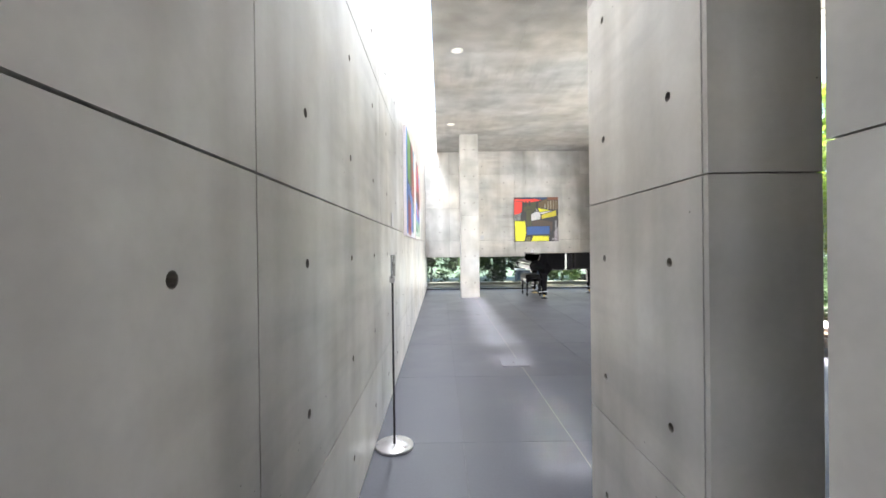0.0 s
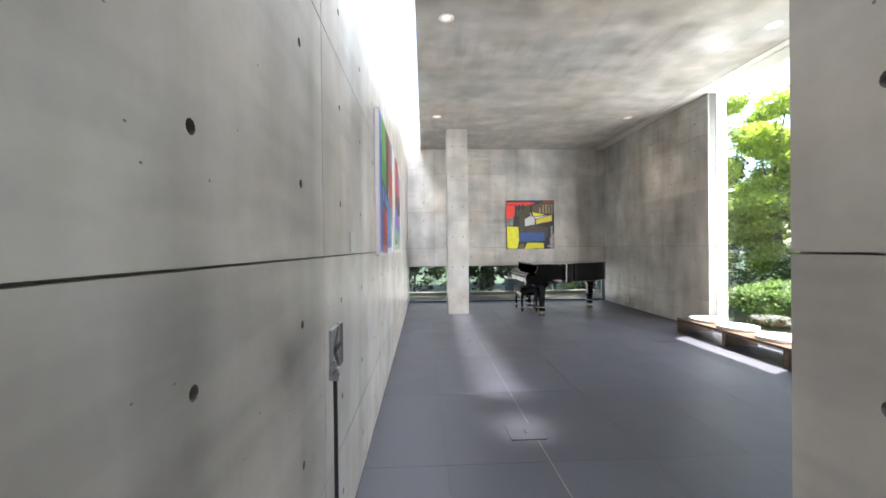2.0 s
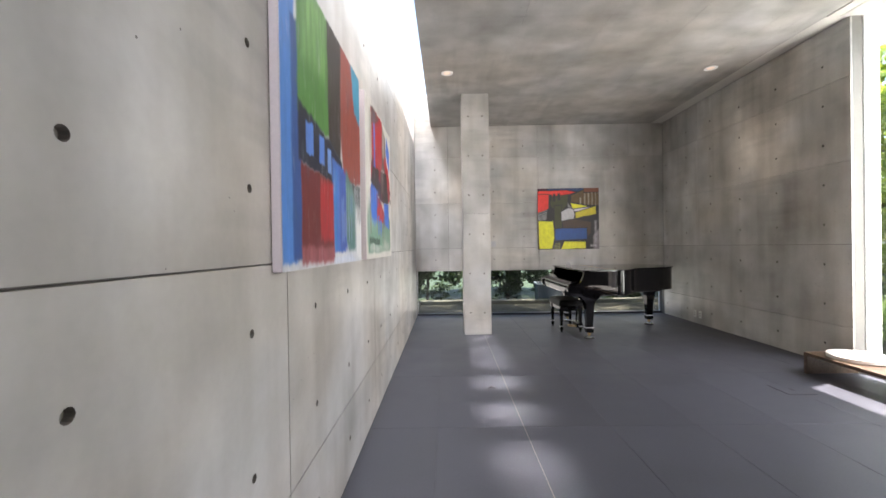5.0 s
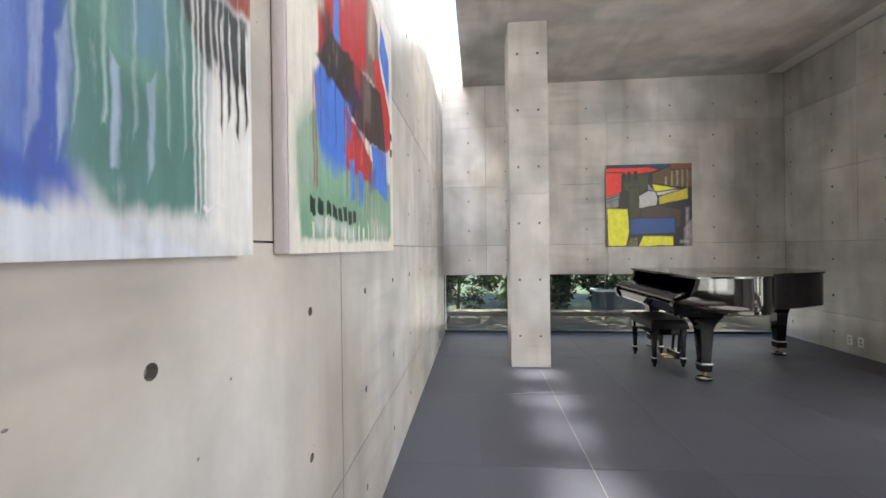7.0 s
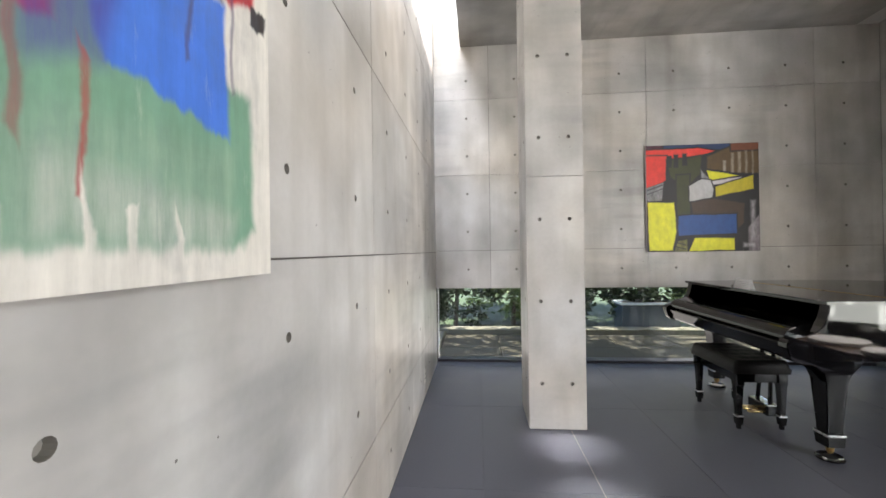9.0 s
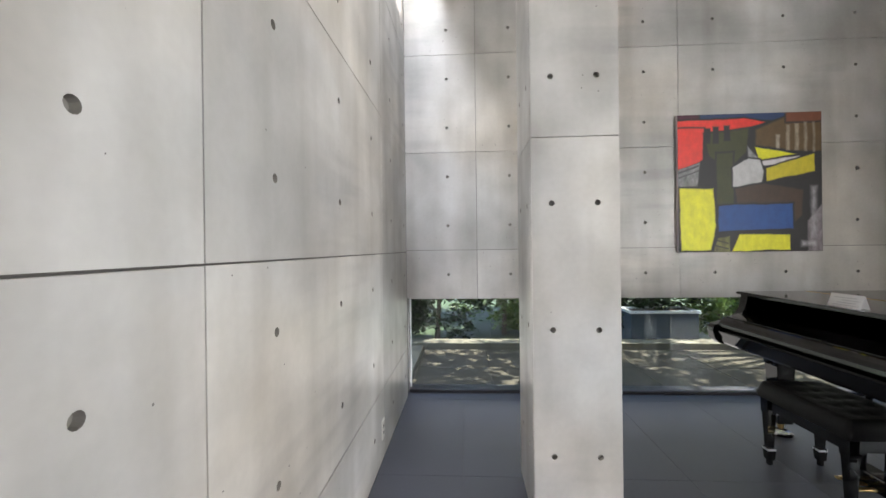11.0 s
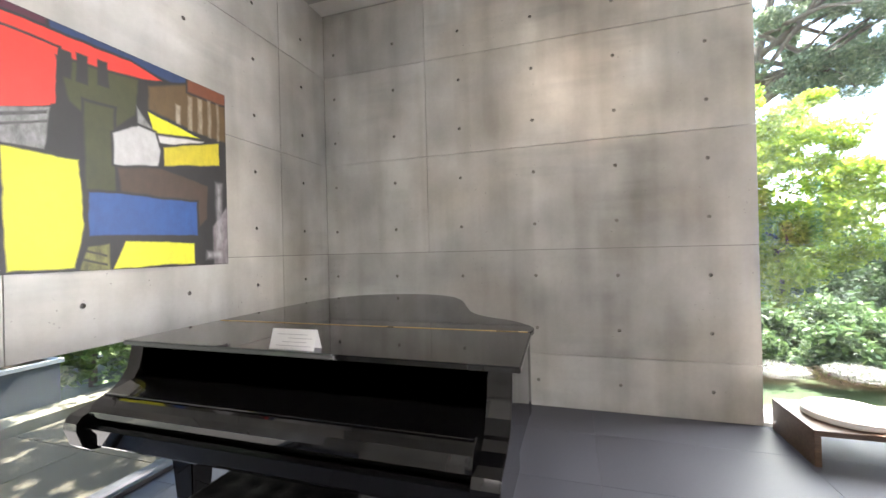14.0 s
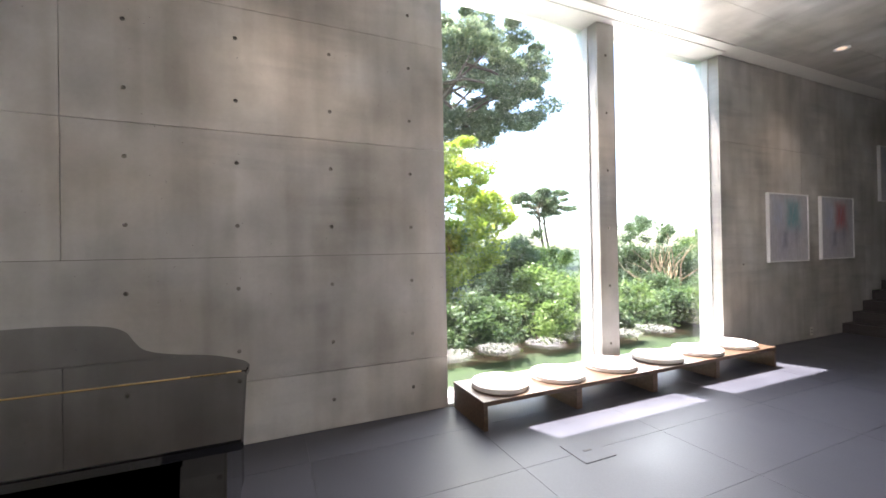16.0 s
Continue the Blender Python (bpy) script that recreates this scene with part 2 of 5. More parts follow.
def painted(name, base, layers, wobble=0.03, outline=0.0, streaks=(7.0, 1.2), rough=0.5, drip=0.0):
    """Brushed areas of colour laid over one another: each is (points, colour, softness, cover)."""
    m, nt, b = shader(name)
    uv = nt.nodes.new("ShaderNodeUVMap").outputs[0]
    wob = nt.nodes.new("ShaderNodeTexNoise")
    wob.inputs["Scale"].default_value, wob.inputs["Detail"].default_value = 7.0, 5.0
    nt.links.new(uv, wob.inputs["Vector"])
    off = nt.nodes.new("ShaderNodeVectorMath")
    off.operation = "MULTIPLY_ADD"
    nt.links.new(wob.outputs["Color"], off.inputs[0])
    off.inputs[1].default_value = (wobble * 2, wobble * 2, 0)
    nt.links.new(uv, off.inputs[2])
    cen = nt.nodes.new("ShaderNodeVectorMath")
    cen.operation = "SUBTRACT"
    nt.links.new(off.outputs[0], cen.inputs[0])
    cen.inputs[1].default_value = (wobble, wobble, 0)
    vec = cen.outputs[0]
    if drip:
        # paint runs: the edges wander up and down in narrow upright bands
        run = nt.nodes.new("ShaderNodeCombineXYZ")
        nt.links.new(math_node(nt, "MULTIPLY", math_node(nt, "SUBTRACT", noise_node(nt, uv, 30.0, 4, 0.6, (1.0, 0.05, 1.0)), 0.5), drip * 2), run.inputs[1])
        nt.links.new(math_node(nt, "MULTIPLY", math_node(nt, "SUBTRACT", noise_node(nt, uv, 40.0, 4, 0.65, (1.0, 0.25, 1.0)), 0.5), drip * 0.5), run.inputs[0])
        add = nt.nodes.new("ShaderNodeVectorMath")
        add.operation = "ADD"
        nt.links.new(vec, add.inputs[0])
        nt.links.new(run.outputs[0], add.inputs[1])
        vec = add.outputs[0]
    brush = noise_node(nt, uv, 4.0, 6, 0.65, (streaks[0], streaks[1], 1))
    grain = noise_node(nt, uv, 9.0, 6, 0.7)
    col = base
    for pts, c, soft, cover in layers:
        if outline and cover > 0.9:
            col = mix_node(nt, inside_poly(nt, vec, pts, 0.006, outline), col, (0.016, 0.015, 0.016))
        fac = inside_poly(nt, vec, pts, soft)
        if cover < 1:
            fac = math_node(nt, "MULTIPLY", fac, ramp_node(nt, brush, [(0.5 - cover * 0.3, cover * 0.4), (0.62, min(1.0, cover * 1.15))]))
        col = mix_node(nt, fac, col, c)
    if drip:
        scrub = ramp_node(nt, noise_node(nt, uv, 5.0, 5, 0.65, (2.2, 0.8, 1.0)), [(0.54, 0.0), (0.70, 0.55)])
        col = mix_node(nt, scrub, col, mix_node(nt, 0.5, col, (0.10, 0.13, 0.17)))
        worn = ramp_node(nt, noise_node(nt, uv, 7.0, 6, 0.7, (3.5, 0.6, 1.0)), [(0.58, 0.0), (0.70, 0.5)])
        col = mix_node(nt, worn, col, mix_node(nt, 0.5, col, base))
    var = ramp_node(nt, math_node(nt, "ADD", math_node(nt, "MULTIPLY", brush, 0.6), math_node(nt, "MULTIPLY", grain, 0.4)),
                    [(0.3, 0.76), (0.7, 1.2)])
    col = mix_node(nt, 1.0, col, var, "MULTIPLY")
    nt.links.new(col, b.inputs["Base Color"])
    b.inputs["Roughness"].default_value = rough
    bump_node(nt, b, brush, 0.3, 0.002)
    return m


CONCRETE = concrete("fair-faced concrete", 1.28, 0.34)
CEILING_CONCRETE = concrete("ceiling concrete", 1.0, 0.34, True)
JOINT = plain("joint grey", (0.17, 0.165, 0.155), 0.85)
TILE = floor_tile("dark stone tile")
GROUT = plain("dark grout", (0.055, 0.056, 0.062), 0.7)
PALE_JOINT = plain("pale joint", (0.20, 0.18, 0.16), 0.6)
HOLE = plain("tie hole mortar", (0.21, 0.20, 0.18), 0.9)
WHITE_PAINT = plain("white aluminium", (0.78, 0.79, 0.79), 0.4, var=0.04)
SOFFIT = plain("pale soffit board", (0.62, 0.61, 0.57), 0.5, var=0.06)
GLASS = glass_material("window glass")
DARK_METAL = plain("dark metal", (0.05, 0.05, 0.055), 0.4, 0.6)
STEEL = plain("brushed steel", (0.55, 0.55, 0.56), 0.3, 0.9, scale=30)
LAMP = glow_material("warm lamp", (1.0, 0.70, 0.45), 0.16)
LACQUER = plain("black piano lacquer", (0.003, 0.003, 0.0035), 0.035, var=0.3, spec=0.42)
BRASS = plain("brass", (0.62, 0.42, 0.17), 0.3, 1.0)
LEATHER = plain("black leather", (0.007, 0.007, 0.0075), 0.5, scale=60, bump=0.002, spec=0.12)
BENCH_WOOD = wood("dark stained bench wood", (0.060, 0.036, 0.022), (0.135, 0.085, 0.052))
CUSHION = plain("white cushion cloth", (0.74, 0.73, 0.70), 0.85, scale=25, var=0.05, bump=0.002)
PIPING = plain("cushion side cloth", (0.66, 0.62, 0.56), 0.85, scale=40, var=0.06)
ACRYLIC = glass_material("clear acrylic", (0.90, 0.93, 0.94))
ACRYLIC_EDGE = plain("frosted acrylic edge", (0.20, 0.215, 0.22), 0.3, var=0.08)
CARD = plain("pale grey card", (0.52, 0.52, 0.53), 0.55, var=0.03)
PAPER = plain("white card", (0.82, 0.82, 0.82), 0.55, var=0.03)
INK = plain("grey print", (0.48, 0.48, 0.50), 0.6)
BLACK = plain("black print", (0.02, 0.02, 0.02), 0.5)
CANVAS = plain("primed canvas edge", (0.72, 0.66, 0.68), 0.8, scale=80, var=0.05)
PLASTIC = plain("ivory plastic", (0.66, 0.65, 0.60), 0.4, var=0.04)
STEP = plain("dark stair stone", (0.055, 0.05, 0.05), 0.5)
BARK = plain("bark", (0.13, 0.095, 0.07), 0.9, scale=14, var=0.4, bump=0.01)
DRY = plain("dry twig", (0.36, 0.25, 0.16), 0.85, scale=14, var=0.3)
GRASS = plain("lawn", (0.026, 0.046, 0.014), 0.9, scale=3, var=0.45, bump=0.02)
TERRACE = plain("terrace slate", (0.060, 0.052, 0.036), 0.8, scale=4, var=0.3, bump=0.003, spec=0.2)
KERB = plain("sandstone kerb", (0.11, 0.10, 0.07), 0.85, scale=8, var=0.25, bump=0.004)
PLANTER = plain("blue-grey painted box", (0.05, 0.068, 0.09), 0.5, var=0.1)
MAPLE = leaf_material("maple leaves", (0.17, 0.28, 0.03), (0.52, 0.60, 0.07), 0.62)
SHRUB = leaf_material("shrub leaves", (0.025, 0.060, 0.02), (0.13, 0.20, 0.065), 0.45)
DARK_SHRUB = leaf_material("dark evergreen leaves", (0.006, 0.016, 0.005), (0.06, 0.10, 0.03), 0.35)
BROAD = leaf_material("broad leaves", (0.07, 0.14, 0.03), (0.26, 0.36, 0.10), 0.55)
PINE = leaf_material("pine needles", (0.08, 0.125, 0.075), (0.27, 0.33, 0.17), 0.5)


# ---------------------------------------------------------------- building helpers
def mesh_from(name, verts, faces, mat, smooth=False):
    me = bpy.data.meshes.new(name)
    me.from_pydata(verts, [], faces)
    me.materials.append(mat)
    if smooth:
        me.polygons.foreach_set("use_smooth", [True] * len(me.polygons))
    me.update()
    return me


def bm_mesh(name, bm, mat, smooth=False):
    me = bpy.data.meshes.new(name)
    bm.normal_update()
    bm.to_mesh(me)
    bm.free()
    me.materials.append(mat)
    if smooth:
        me.polygons.foreach_set("use_smooth", [True] * len(me.polygons))
    return me


def part(name, bm, mat, parent=None, label="", smooth=False):
    ob = new(name, bm_mesh(name, bm, mat, smooth))
    if parent:
        ob.parent = parent
    return tagged(ob, label)


def box(x0, x1, y0, y1, z0, z1, bevel=0.0, bm=None):
    own = bmesh.new()
    bmesh.ops.create_cube(own, size=1, matrix=Matrix.Translation(((x0 + x1) / 2, (y0 + y1) / 2, (z0 + z1) / 2))
                          @ Matrix.Diagonal((x1 - x0, y1 - y0, z1 - z0, 1)))
    if bevel:
        bmesh.ops.bevel(own, geom=own.edges[:], offset=bevel, segments=2, profile=0.6, affect="EDGES")
    if bm is None:
        return own
    tmp = bpy.data.meshes.new("tmp")
    own.to_mesh(tmp)
    own.free()
    bm.from_mesh(tmp)
    bpy.data.meshes.remove(tmp)
    return bm


def lathe(profile, seg=32, at=(0, 0, 0)):
    """A turned body from (radius, height) pairs."""
    bm = bmesh.new()
    rings = []
    for r, z in profile:
        rings.append([bm.verts.new((at[0] + r * math.cos(2 * math.pi * i / seg), at[1] + r * math.sin(2 * math.pi * i / seg), at[2] + z))
                      for i in range(seg)])
    for a, b in zip(rings, rings[1:]):
        for i in range(seg):
            bm.faces.new((a[i], a[(i + 1) % seg], b[(i + 1) % seg], b[i]))
    bm.faces.new(rings[0][::-1])
    bm.faces.new(rings[-1])
    return bm


def extruded(pts, z0, z1, bevel=0.0):
    """A plate from an outline in plan."""
    bm = bmesh.new()
    lo = [bm.verts.new((x, y, z0)) for x, y in pts]
    hi = [bm.verts.new((x, y, z1)) for x, y in pts]
    n = len(pts)
    top, bot = bm.faces.new(hi), bm.faces.new(lo[::-1])
    for i in range(n):
        bm.faces.new((lo[i], lo[(i + 1) % n], hi[(i + 1) % n], hi[i]))
    bmesh.ops.recalc_face_normals(bm, faces=bm.faces[:])
    if bevel:
        bmesh.ops.bevel(bm, geom=list(top.edges) + list(bot.edges), offset=bevel, segments=2, affect="EDGES")
    return bm


def tube(points, radii, seg=7, bm=None):
    """A tapering limb along a line of points."""
    bm = bm or bmesh.new()
    rings = []
    for i, p in enumerate(points):
        p = Vector(p)
        d = Vector(points[min(i + 1, len(points) - 1)]) - Vector(points[max(i - 1, 0)])
        q = d.to_track_quat("Z", "Y").to_matrix()
        rings.append([bm.verts.new(p + q @ Vector((radii[i] * math.cos(2 * math.pi * k / seg), radii[i] * math.sin(2 * math.pi * k / seg), 0)))
                      for k in range(seg)])
    for a, b in zip(rings, rings[1:]):
        for k in range(seg):
            bm.faces.new((a[k], a[(k + 1) % seg], b[(k + 1) % seg], b[k]))
    bm.faces.new(rings[0][::-1])
    bm.faces.new(rings[-1])
    return bm


def thing(name, label, category, at=(0, 0, 0), group="", kind=""):
    ob = new(name)
    ob.empty_display_size = 0.1
    ob.location = at
    return tagged(ob, label, category, group, kind)


def structure(name, bm, mat, label="", category=""):
    return tagged(part(name, bm, mat), label, category, "", "structure")


# ---------------------------------------------------------------- concrete walls cast in panels with tie holes
PANEL_DEPTH, JOINT_GAP, HOLE_R = 0.020, 0.0045, 0.0145
panel_meshes = {}


def spread(values, lo, hi, margin=0.05):
    return [v for v in values if lo + margin < v < hi - margin]


def panel_mesh(w, h, us, vs):
    """A cast panel, its face at y = 0 looking along +y, with conical tie holes at us x vs."""
    key = (round(w, 3), round(h, 3), tuple(round(u, 3) for u in us), tuple(round(v, 3) for v in vs))
    if key in panel_meshes:
        return panel_meshes[key]
    verts, faces, dark = [], [], []

    def vert(x, y, z):
        verts.append((x, y, z))
        return len(verts) - 1

    cu = [0.0] + [(a + b) / 2 for a, b in zip(us, us[1:])] + [w]
    cv = [0.0] + [(a + b) / 2 for a, b in zip(vs, vs[1:])] + [h]
    if not us or not vs:
        cu, cv = [0.0, w], [0.0, h]
    grid = {(i, j): vert(u, 0, v) for i, u in enumerate(cu) for j, v in enumerate(cv)}
    for i in range(len(cu) - 1):
        for j in range(len(cv) - 1):
            c = [grid[i + 1, j + 1], grid[i, j + 1], grid[i, j], grid[i + 1, j]]
            if not us or not vs:
                faces.append((c[2], c[1], c[0], c[3]))
                continue
            seg = 12
            rims = [[vert(us[i] + r * math.cos(2 * math.pi * k / seg), -d, vs[j] + r * math.sin(2 * math.pi * k / seg)) for k in range(seg)]
                    for r, d in ((HOLE_R, 0.0), (HOLE_R * 0.85, 0.018))]
            for k in range(seg):
                n = (k + 1) % seg
                faces.append((c[k * 4 // seg], rims[0][n], rims[0][k]))
                faces.append((rims[0][k], rims[0][n], rims[1][n], rims[1][k]))
                if n % 3 == 0:
                    faces.append((c[k * 4 // seg], c[(k * 4 // seg + 1) % 4], rims[0][n]))
            faces.append(tuple(rims[1]))
            dark.extend(((us[i], vs[j]),))
    b = [vert(x, -PANEL_DEPTH, z) for x, z in ((0, 0), (w, 0), (w, h), (0, h))]
    f = [vert(x, 0, z) for x, z in ((0, 0), (w, 0), (w, h), (0, h))]
    for k in range(4):
        n = (k + 1) % 4
        faces.append((b[k], f[k], f[n], b[n]))
    me = mesh_from("panel", verts, faces, CONCRETE)
    bm = bmesh.new()
    bm.from_mesh(me)
    bmesh.ops.recalc_face_normals(bm, faces=[q for q in bm.faces])
    bm.to_mesh(me)
    bm.free()
    # the front has to look along +y
    front = max(me.polygons, key=lambda q: q.area)
    if front.normal.y < 0:
        me.flip_normals()
    me.materials.append(HOLE)
    for q in me.polygons:
        if q.center.y < -0.004 and any(math.hypot(q.center.x - a, q.center.z - b) < HOLE_R for a, b in dark):
            q.material_index = 1
    panel_meshes[key] = me
    return me


def cast_face(parent, axis, plane, facing, seams_a, seams_z, holes_a, holes_z, gap=JOINT_GAP):
    """Panels on one upright face. axis: the plan axis along which it runs; facing: the sign of its normal on the other axis."""
    n = Vector((facing, 0, 0)) if axis == "y" else Vector((0, facing, 0))
    u = n.cross(Vector((0, 0, 1)))
    sign = u.y if axis == "y" else u.x
    turn = Matrix((u, n, (0, 0, 1))).transposed().to_4x4()
    for a0, a1 in zip(seams_a, seams_a[1:]):
        for z0, z1 in zip(seams_z, seams_z[1:]):
            g = gap / 2
            w, h = a1 - a0 - 2 * g, z1 - z0 - 2 * g
            ha = spread(holes_a, a0, a1)
            us = sorted((x - a0 - g) if sign > 0 else (a1 - g - x) for x in ha)
            vs = [z - z0 - g for z in spread(holes_z, z0, z1)]
            start = a0 + g if sign > 0 else a1 - g
            ob = new("panel", panel_mesh(w, h, us, vs))
            at = Vector((plane, start, z0 + g)) if axis == "y" else Vector((start, plane, z0 + g))
            ob.matrix_world = Matrix.Translation(at) @ turn
            ob.parent = parent


# ---------------------------------------------------------------- the building
X_E, Y_N, Y_S = 4.93, 11.0, -4.0          # inner faces of the walls
X_OUT, CEIL, ROOF = 5.23, 3.785, 4.40
SLIT = 0.325                              # the skylight slit along the west wall
WIN_S, WIN_N, MUL_S, MUL_N = 3.49, 7.29, 5.25, 5.50
SEAMS_Z = [0.0, 0.45, 1.35, 2.25, 3.15, 3.785]
HOLES_Z = [0.225 + 0.45 * i for i in range(10)]
D = PANEL_DEPTH

# west wall, up to the skylight
wall_west = structure("wall_west", box(-0.3, -D, Y_S - 0.3, Y_N + 0.25, -0.2, ROOF), JOINT,
                      "grey fair-faced concrete wall with tie holes beside the skylight slit", "wall")
cast_face(wall_west, "y", 0.0, 1, [Y_S] + [0.87 + 1.815 * i for i in range(-2, 6)] + [Y_N],
          [0.0, 0.45, 1.335, 2.25, 3.15, 4.05, ROOF], [8.15 + 0.30 + 0.6045 * i for i in range(-21, 5)], HOLES_Z, 0.006)

# north wall, hung over the low window
wall_north = structure("wall_north", box(-0.3, X_OUT, Y_N + D, Y_N + 0.25, 0.9, ROOF), JOINT,
                       "grey concrete wall hung above a long low window", "wall")
cast_face(wall_north, "x", Y_N, -1, [0.0, 0.655, 2.457, 4.257, X_E], [0.9, 1.35, 2.25, 3.15, 4.05, ROOF],
          [0.39, 0.957, 1.557, 2.157, 2.757, 3.357, 3.957, 4.557], HOLES_Z)

# east wall: north stretch, pillar between the panes, south stretch
wall_east = structure("wall_east_1", box(X_E + D, X_OUT, WIN_N, Y_N + 0.25, -0.2, ROOF), JOINT,
                      "grey concrete wall with tie holes behind the piano", "wall")
for seams_y, seams_z in (([WIN_N, Y_N], [0.0, 0.45, 1.35]), ([WIN_N, 9.90, Y_N], [1.35, 2.25, 3.15, CEIL])):
    cast_face(wall_east, "y", X_E, -1, seams_y, seams_z, [7.61 + 0.655 * i for i in range(6)], HOLES_Z)
pillar = structure("wall_east_2", box(X_E + D, X_OUT, MUL_S, MUL_N, -0.2, CEIL), CONCRETE,
                   "slim concrete pillar between two tall window panes", "pillar")
cast_face(pillar, "y", X_E, -1, [MUL_S, MUL_N], [0.0, 1.92, CEIL], [5.375], [0.35 + 0.617 * i for i in range(6)])
wall_se = structure("wall_east_3", box(X_E + D, X_OUT, Y_S - 0.3, WIN_S, -0.2, ROOF), CONCRETE,
                    "grey concrete wall with pale paintings beside the stair", "wall")
cast_face(wall_se, "y", X_E, -1, [Y_S, -2.0, -0.15, 1.66, WIN_S], [0.0, 1.35, 2.70, CEIL], [3.05], [1.125])
structure("wall_south", box(-0.3, X_OUT, Y_S - 0.3, Y_S, -0.2, ROOF), CONCRETE, "plain grey concrete end wall", "wall")

# free-standing wall stub and pier beside the entry
for nm, y0, y1, cols, lab in (("wall_stub", Y_S, 0.705, [-0.2, 0.4], "grey concrete partition wall ending beside the entry"),
                              ("wall_pier", 1.02, 1.835, [1.195, 1.67], "grey concrete wall pier with tie holes beside the entry")):
    stub = structure(nm, box(1.085 + D, 1.385, y0 + (D if nm == "wall_pier" else 0), y1, 0, CEIL), CONCRETE, lab, "wall")
    cast_face(stub, "y", 1.085, -1, [y0 + (D if nm == "wall_pier" else 0), y1], SEAMS_Z, cols, [1.115 + 0.4975 * i for i in range(-2, 6)])
    if nm == "wall_pier":
        cast_face(stub, "x", y0, -1, [1.085, 1.385], SEAMS_Z, [], [])

# concrete column near the low window
CX0, CX1, CY0, CY1 = 0.875, 1.300, 9.285, 9.80
column = thing("concrete_column", "square grey concrete column with paired tie holes", "column", ((CX0 + CX1) / 2, (CY0 + CY1) / 2, 0))
column_parts = [part("core", box(CX0 + D, CX1 - D, CY0 + D, CY1 - D, 0, CEIL), JOINT)]
CZ = [0.0, 1.90, CEIL]
CH = [0.344 + 0.617 * i for i in range(6)]
holder = new("column_faces")
cast_face(holder, "x", CY0, -1, [CX0, CX1], CZ, [0.973, 1.193], CH)
cast_face(holder, "x", CY1, 1, [CX0, CX1], CZ, [0.973, 1.193], CH)
cast_face(holder, "y", CX0, -1, [CY0 + D, CY1 - D], CZ, [9.42, 9.67], CH)
cast_face(holder, "y", CX1, 1, [CY0 + D, CY1 - D], CZ, [9.42, 9.67], CH)
base_inv = Matrix.Translation(column.location).inverted()
for ob in list(holder.children) + column_parts:
    ob.parent = column
    ob.matrix_parent_inverse = base_inv
bpy.data.objects.remove(holder)

# ceiling slab with formwork seams
bm = box(SLIT, X_OUT, Y_S - 0.3, Y_N + 0.0, CEIL + 0.008, ROOF)
cy = [Y_S - 0.3] + [-1.85 + 1.81 * i for i in range(8)] + [Y_N]
cx = [SLIT, 1.46, 2.37, 3.28, 4.19, 4.70]
for y0, y1 in zip(cy, cy[1:]):
    for x0, x1 in zip(cx, cx[1:]):
        box(x0 + 0.0015, x1 - 0.0015, y0 + 0.0015, y1 - 0.0015, CEIL, CEIL + 0.010, 0, bm)
structure("ceiling", bm, CEILING_CONCRETE, "smooth grey concrete ceiling slab with faint formwork seams", "ceiling")
# pale boards over the window, with a blind slot between
bm = bmesh.new()
for x0, x1 in ((4.705, 4.83), (4.845, X_OUT)):
    box(x0, x1, WIN_S - 0.02, WIN_N + 0.02, CEIL - 0.006, CEIL + 0.010, 0, bm)
for y0, y1 in ((Y_S, WIN_S - 0.025), (WIN_N + 0.025, Y_N)):
    box(4.70, X_E - 0.012, y0, y1, CEIL, CEIL + 0.010, 0, bm)
structure("trim_1", bm, SOFFIT, "pale soffit boards with a blind slot over the window", "soffit")
bm = bmesh.new()
box(-0.3, X_OUT, Y_N + 0.0, Y_N + 0.02, ROOF, ROOF + 0.02, 0, bm)
structure("trim_2", bm, DARK_METAL, "thin dark metal flashing above the wall", "flashing")

# skylight over the slit
skylight = thing("window_1", "long narrow glazed skylight slit beside the concrete wall", "skylight", (0.16, 3.5, ROOF), kind="structure")
inv = Matrix.Translation(skylight.location).inverted()
o = part("pane", box(0.0, SLIT, Y_S, Y_N + 0.2, ROOF + 0.02, ROOF + 0.032), GLASS, skylight)
o.matrix_parent_inverse, o.visible_shadow = inv, False
for x0 in (-0.05, SLIT):
    o = part("window_frame", box(x0, x0 + 0.05, Y_S, Y_N + 0.2, ROOF, ROOF + 0.05), WHITE_PAINT, skylight)
    o.matrix_parent_inverse = inv
o = part("window_frame", box(0.0, SLIT, Y_N - 0.015, Y_N + 0.03, ROOF - 0.035, ROOF + 0.01), WHITE_PAINT, skylight)
o.matrix_parent_inverse = inv

# low window under the north wall
low_win = thing("window_2", "long low window at floor level with a dark sill", "window", (2.46, Y_N + 0.18, 0), kind="structure")
inv = Matrix.Translation(low_win.location).inverted()
for nm, b, mt in (("window_sill", box(0.0, X_E, Y_N + 0.10, Y_N + 0.25, 0.0, 0.03, 0.004), DARK_METAL),
                  ("window_frame", box(0.0, 0.012, Y_N + 0.16, Y_N + 0.20, 0.03, 0.90), WHITE_PAINT),
                  ("window_frame", box(X_E - 0.012, X_E, Y_N + 0.16, Y_N + 0.20, 0.03, 0.90), WHITE_PAINT)):
    o = part(nm, b, mt, low_win)
    o.matrix_parent_inverse = inv
for x0, x1 in ((0.012, 2.46), (2.463, X_E - 0.012)):
    o = part("pane", box(x0, x1, Y_N + 0.175, Y_N + 0.185, 0.03, 0.90), GLASS, low_win)
    o.matrix_parent_inverse, o.visible_shadow = inv, False

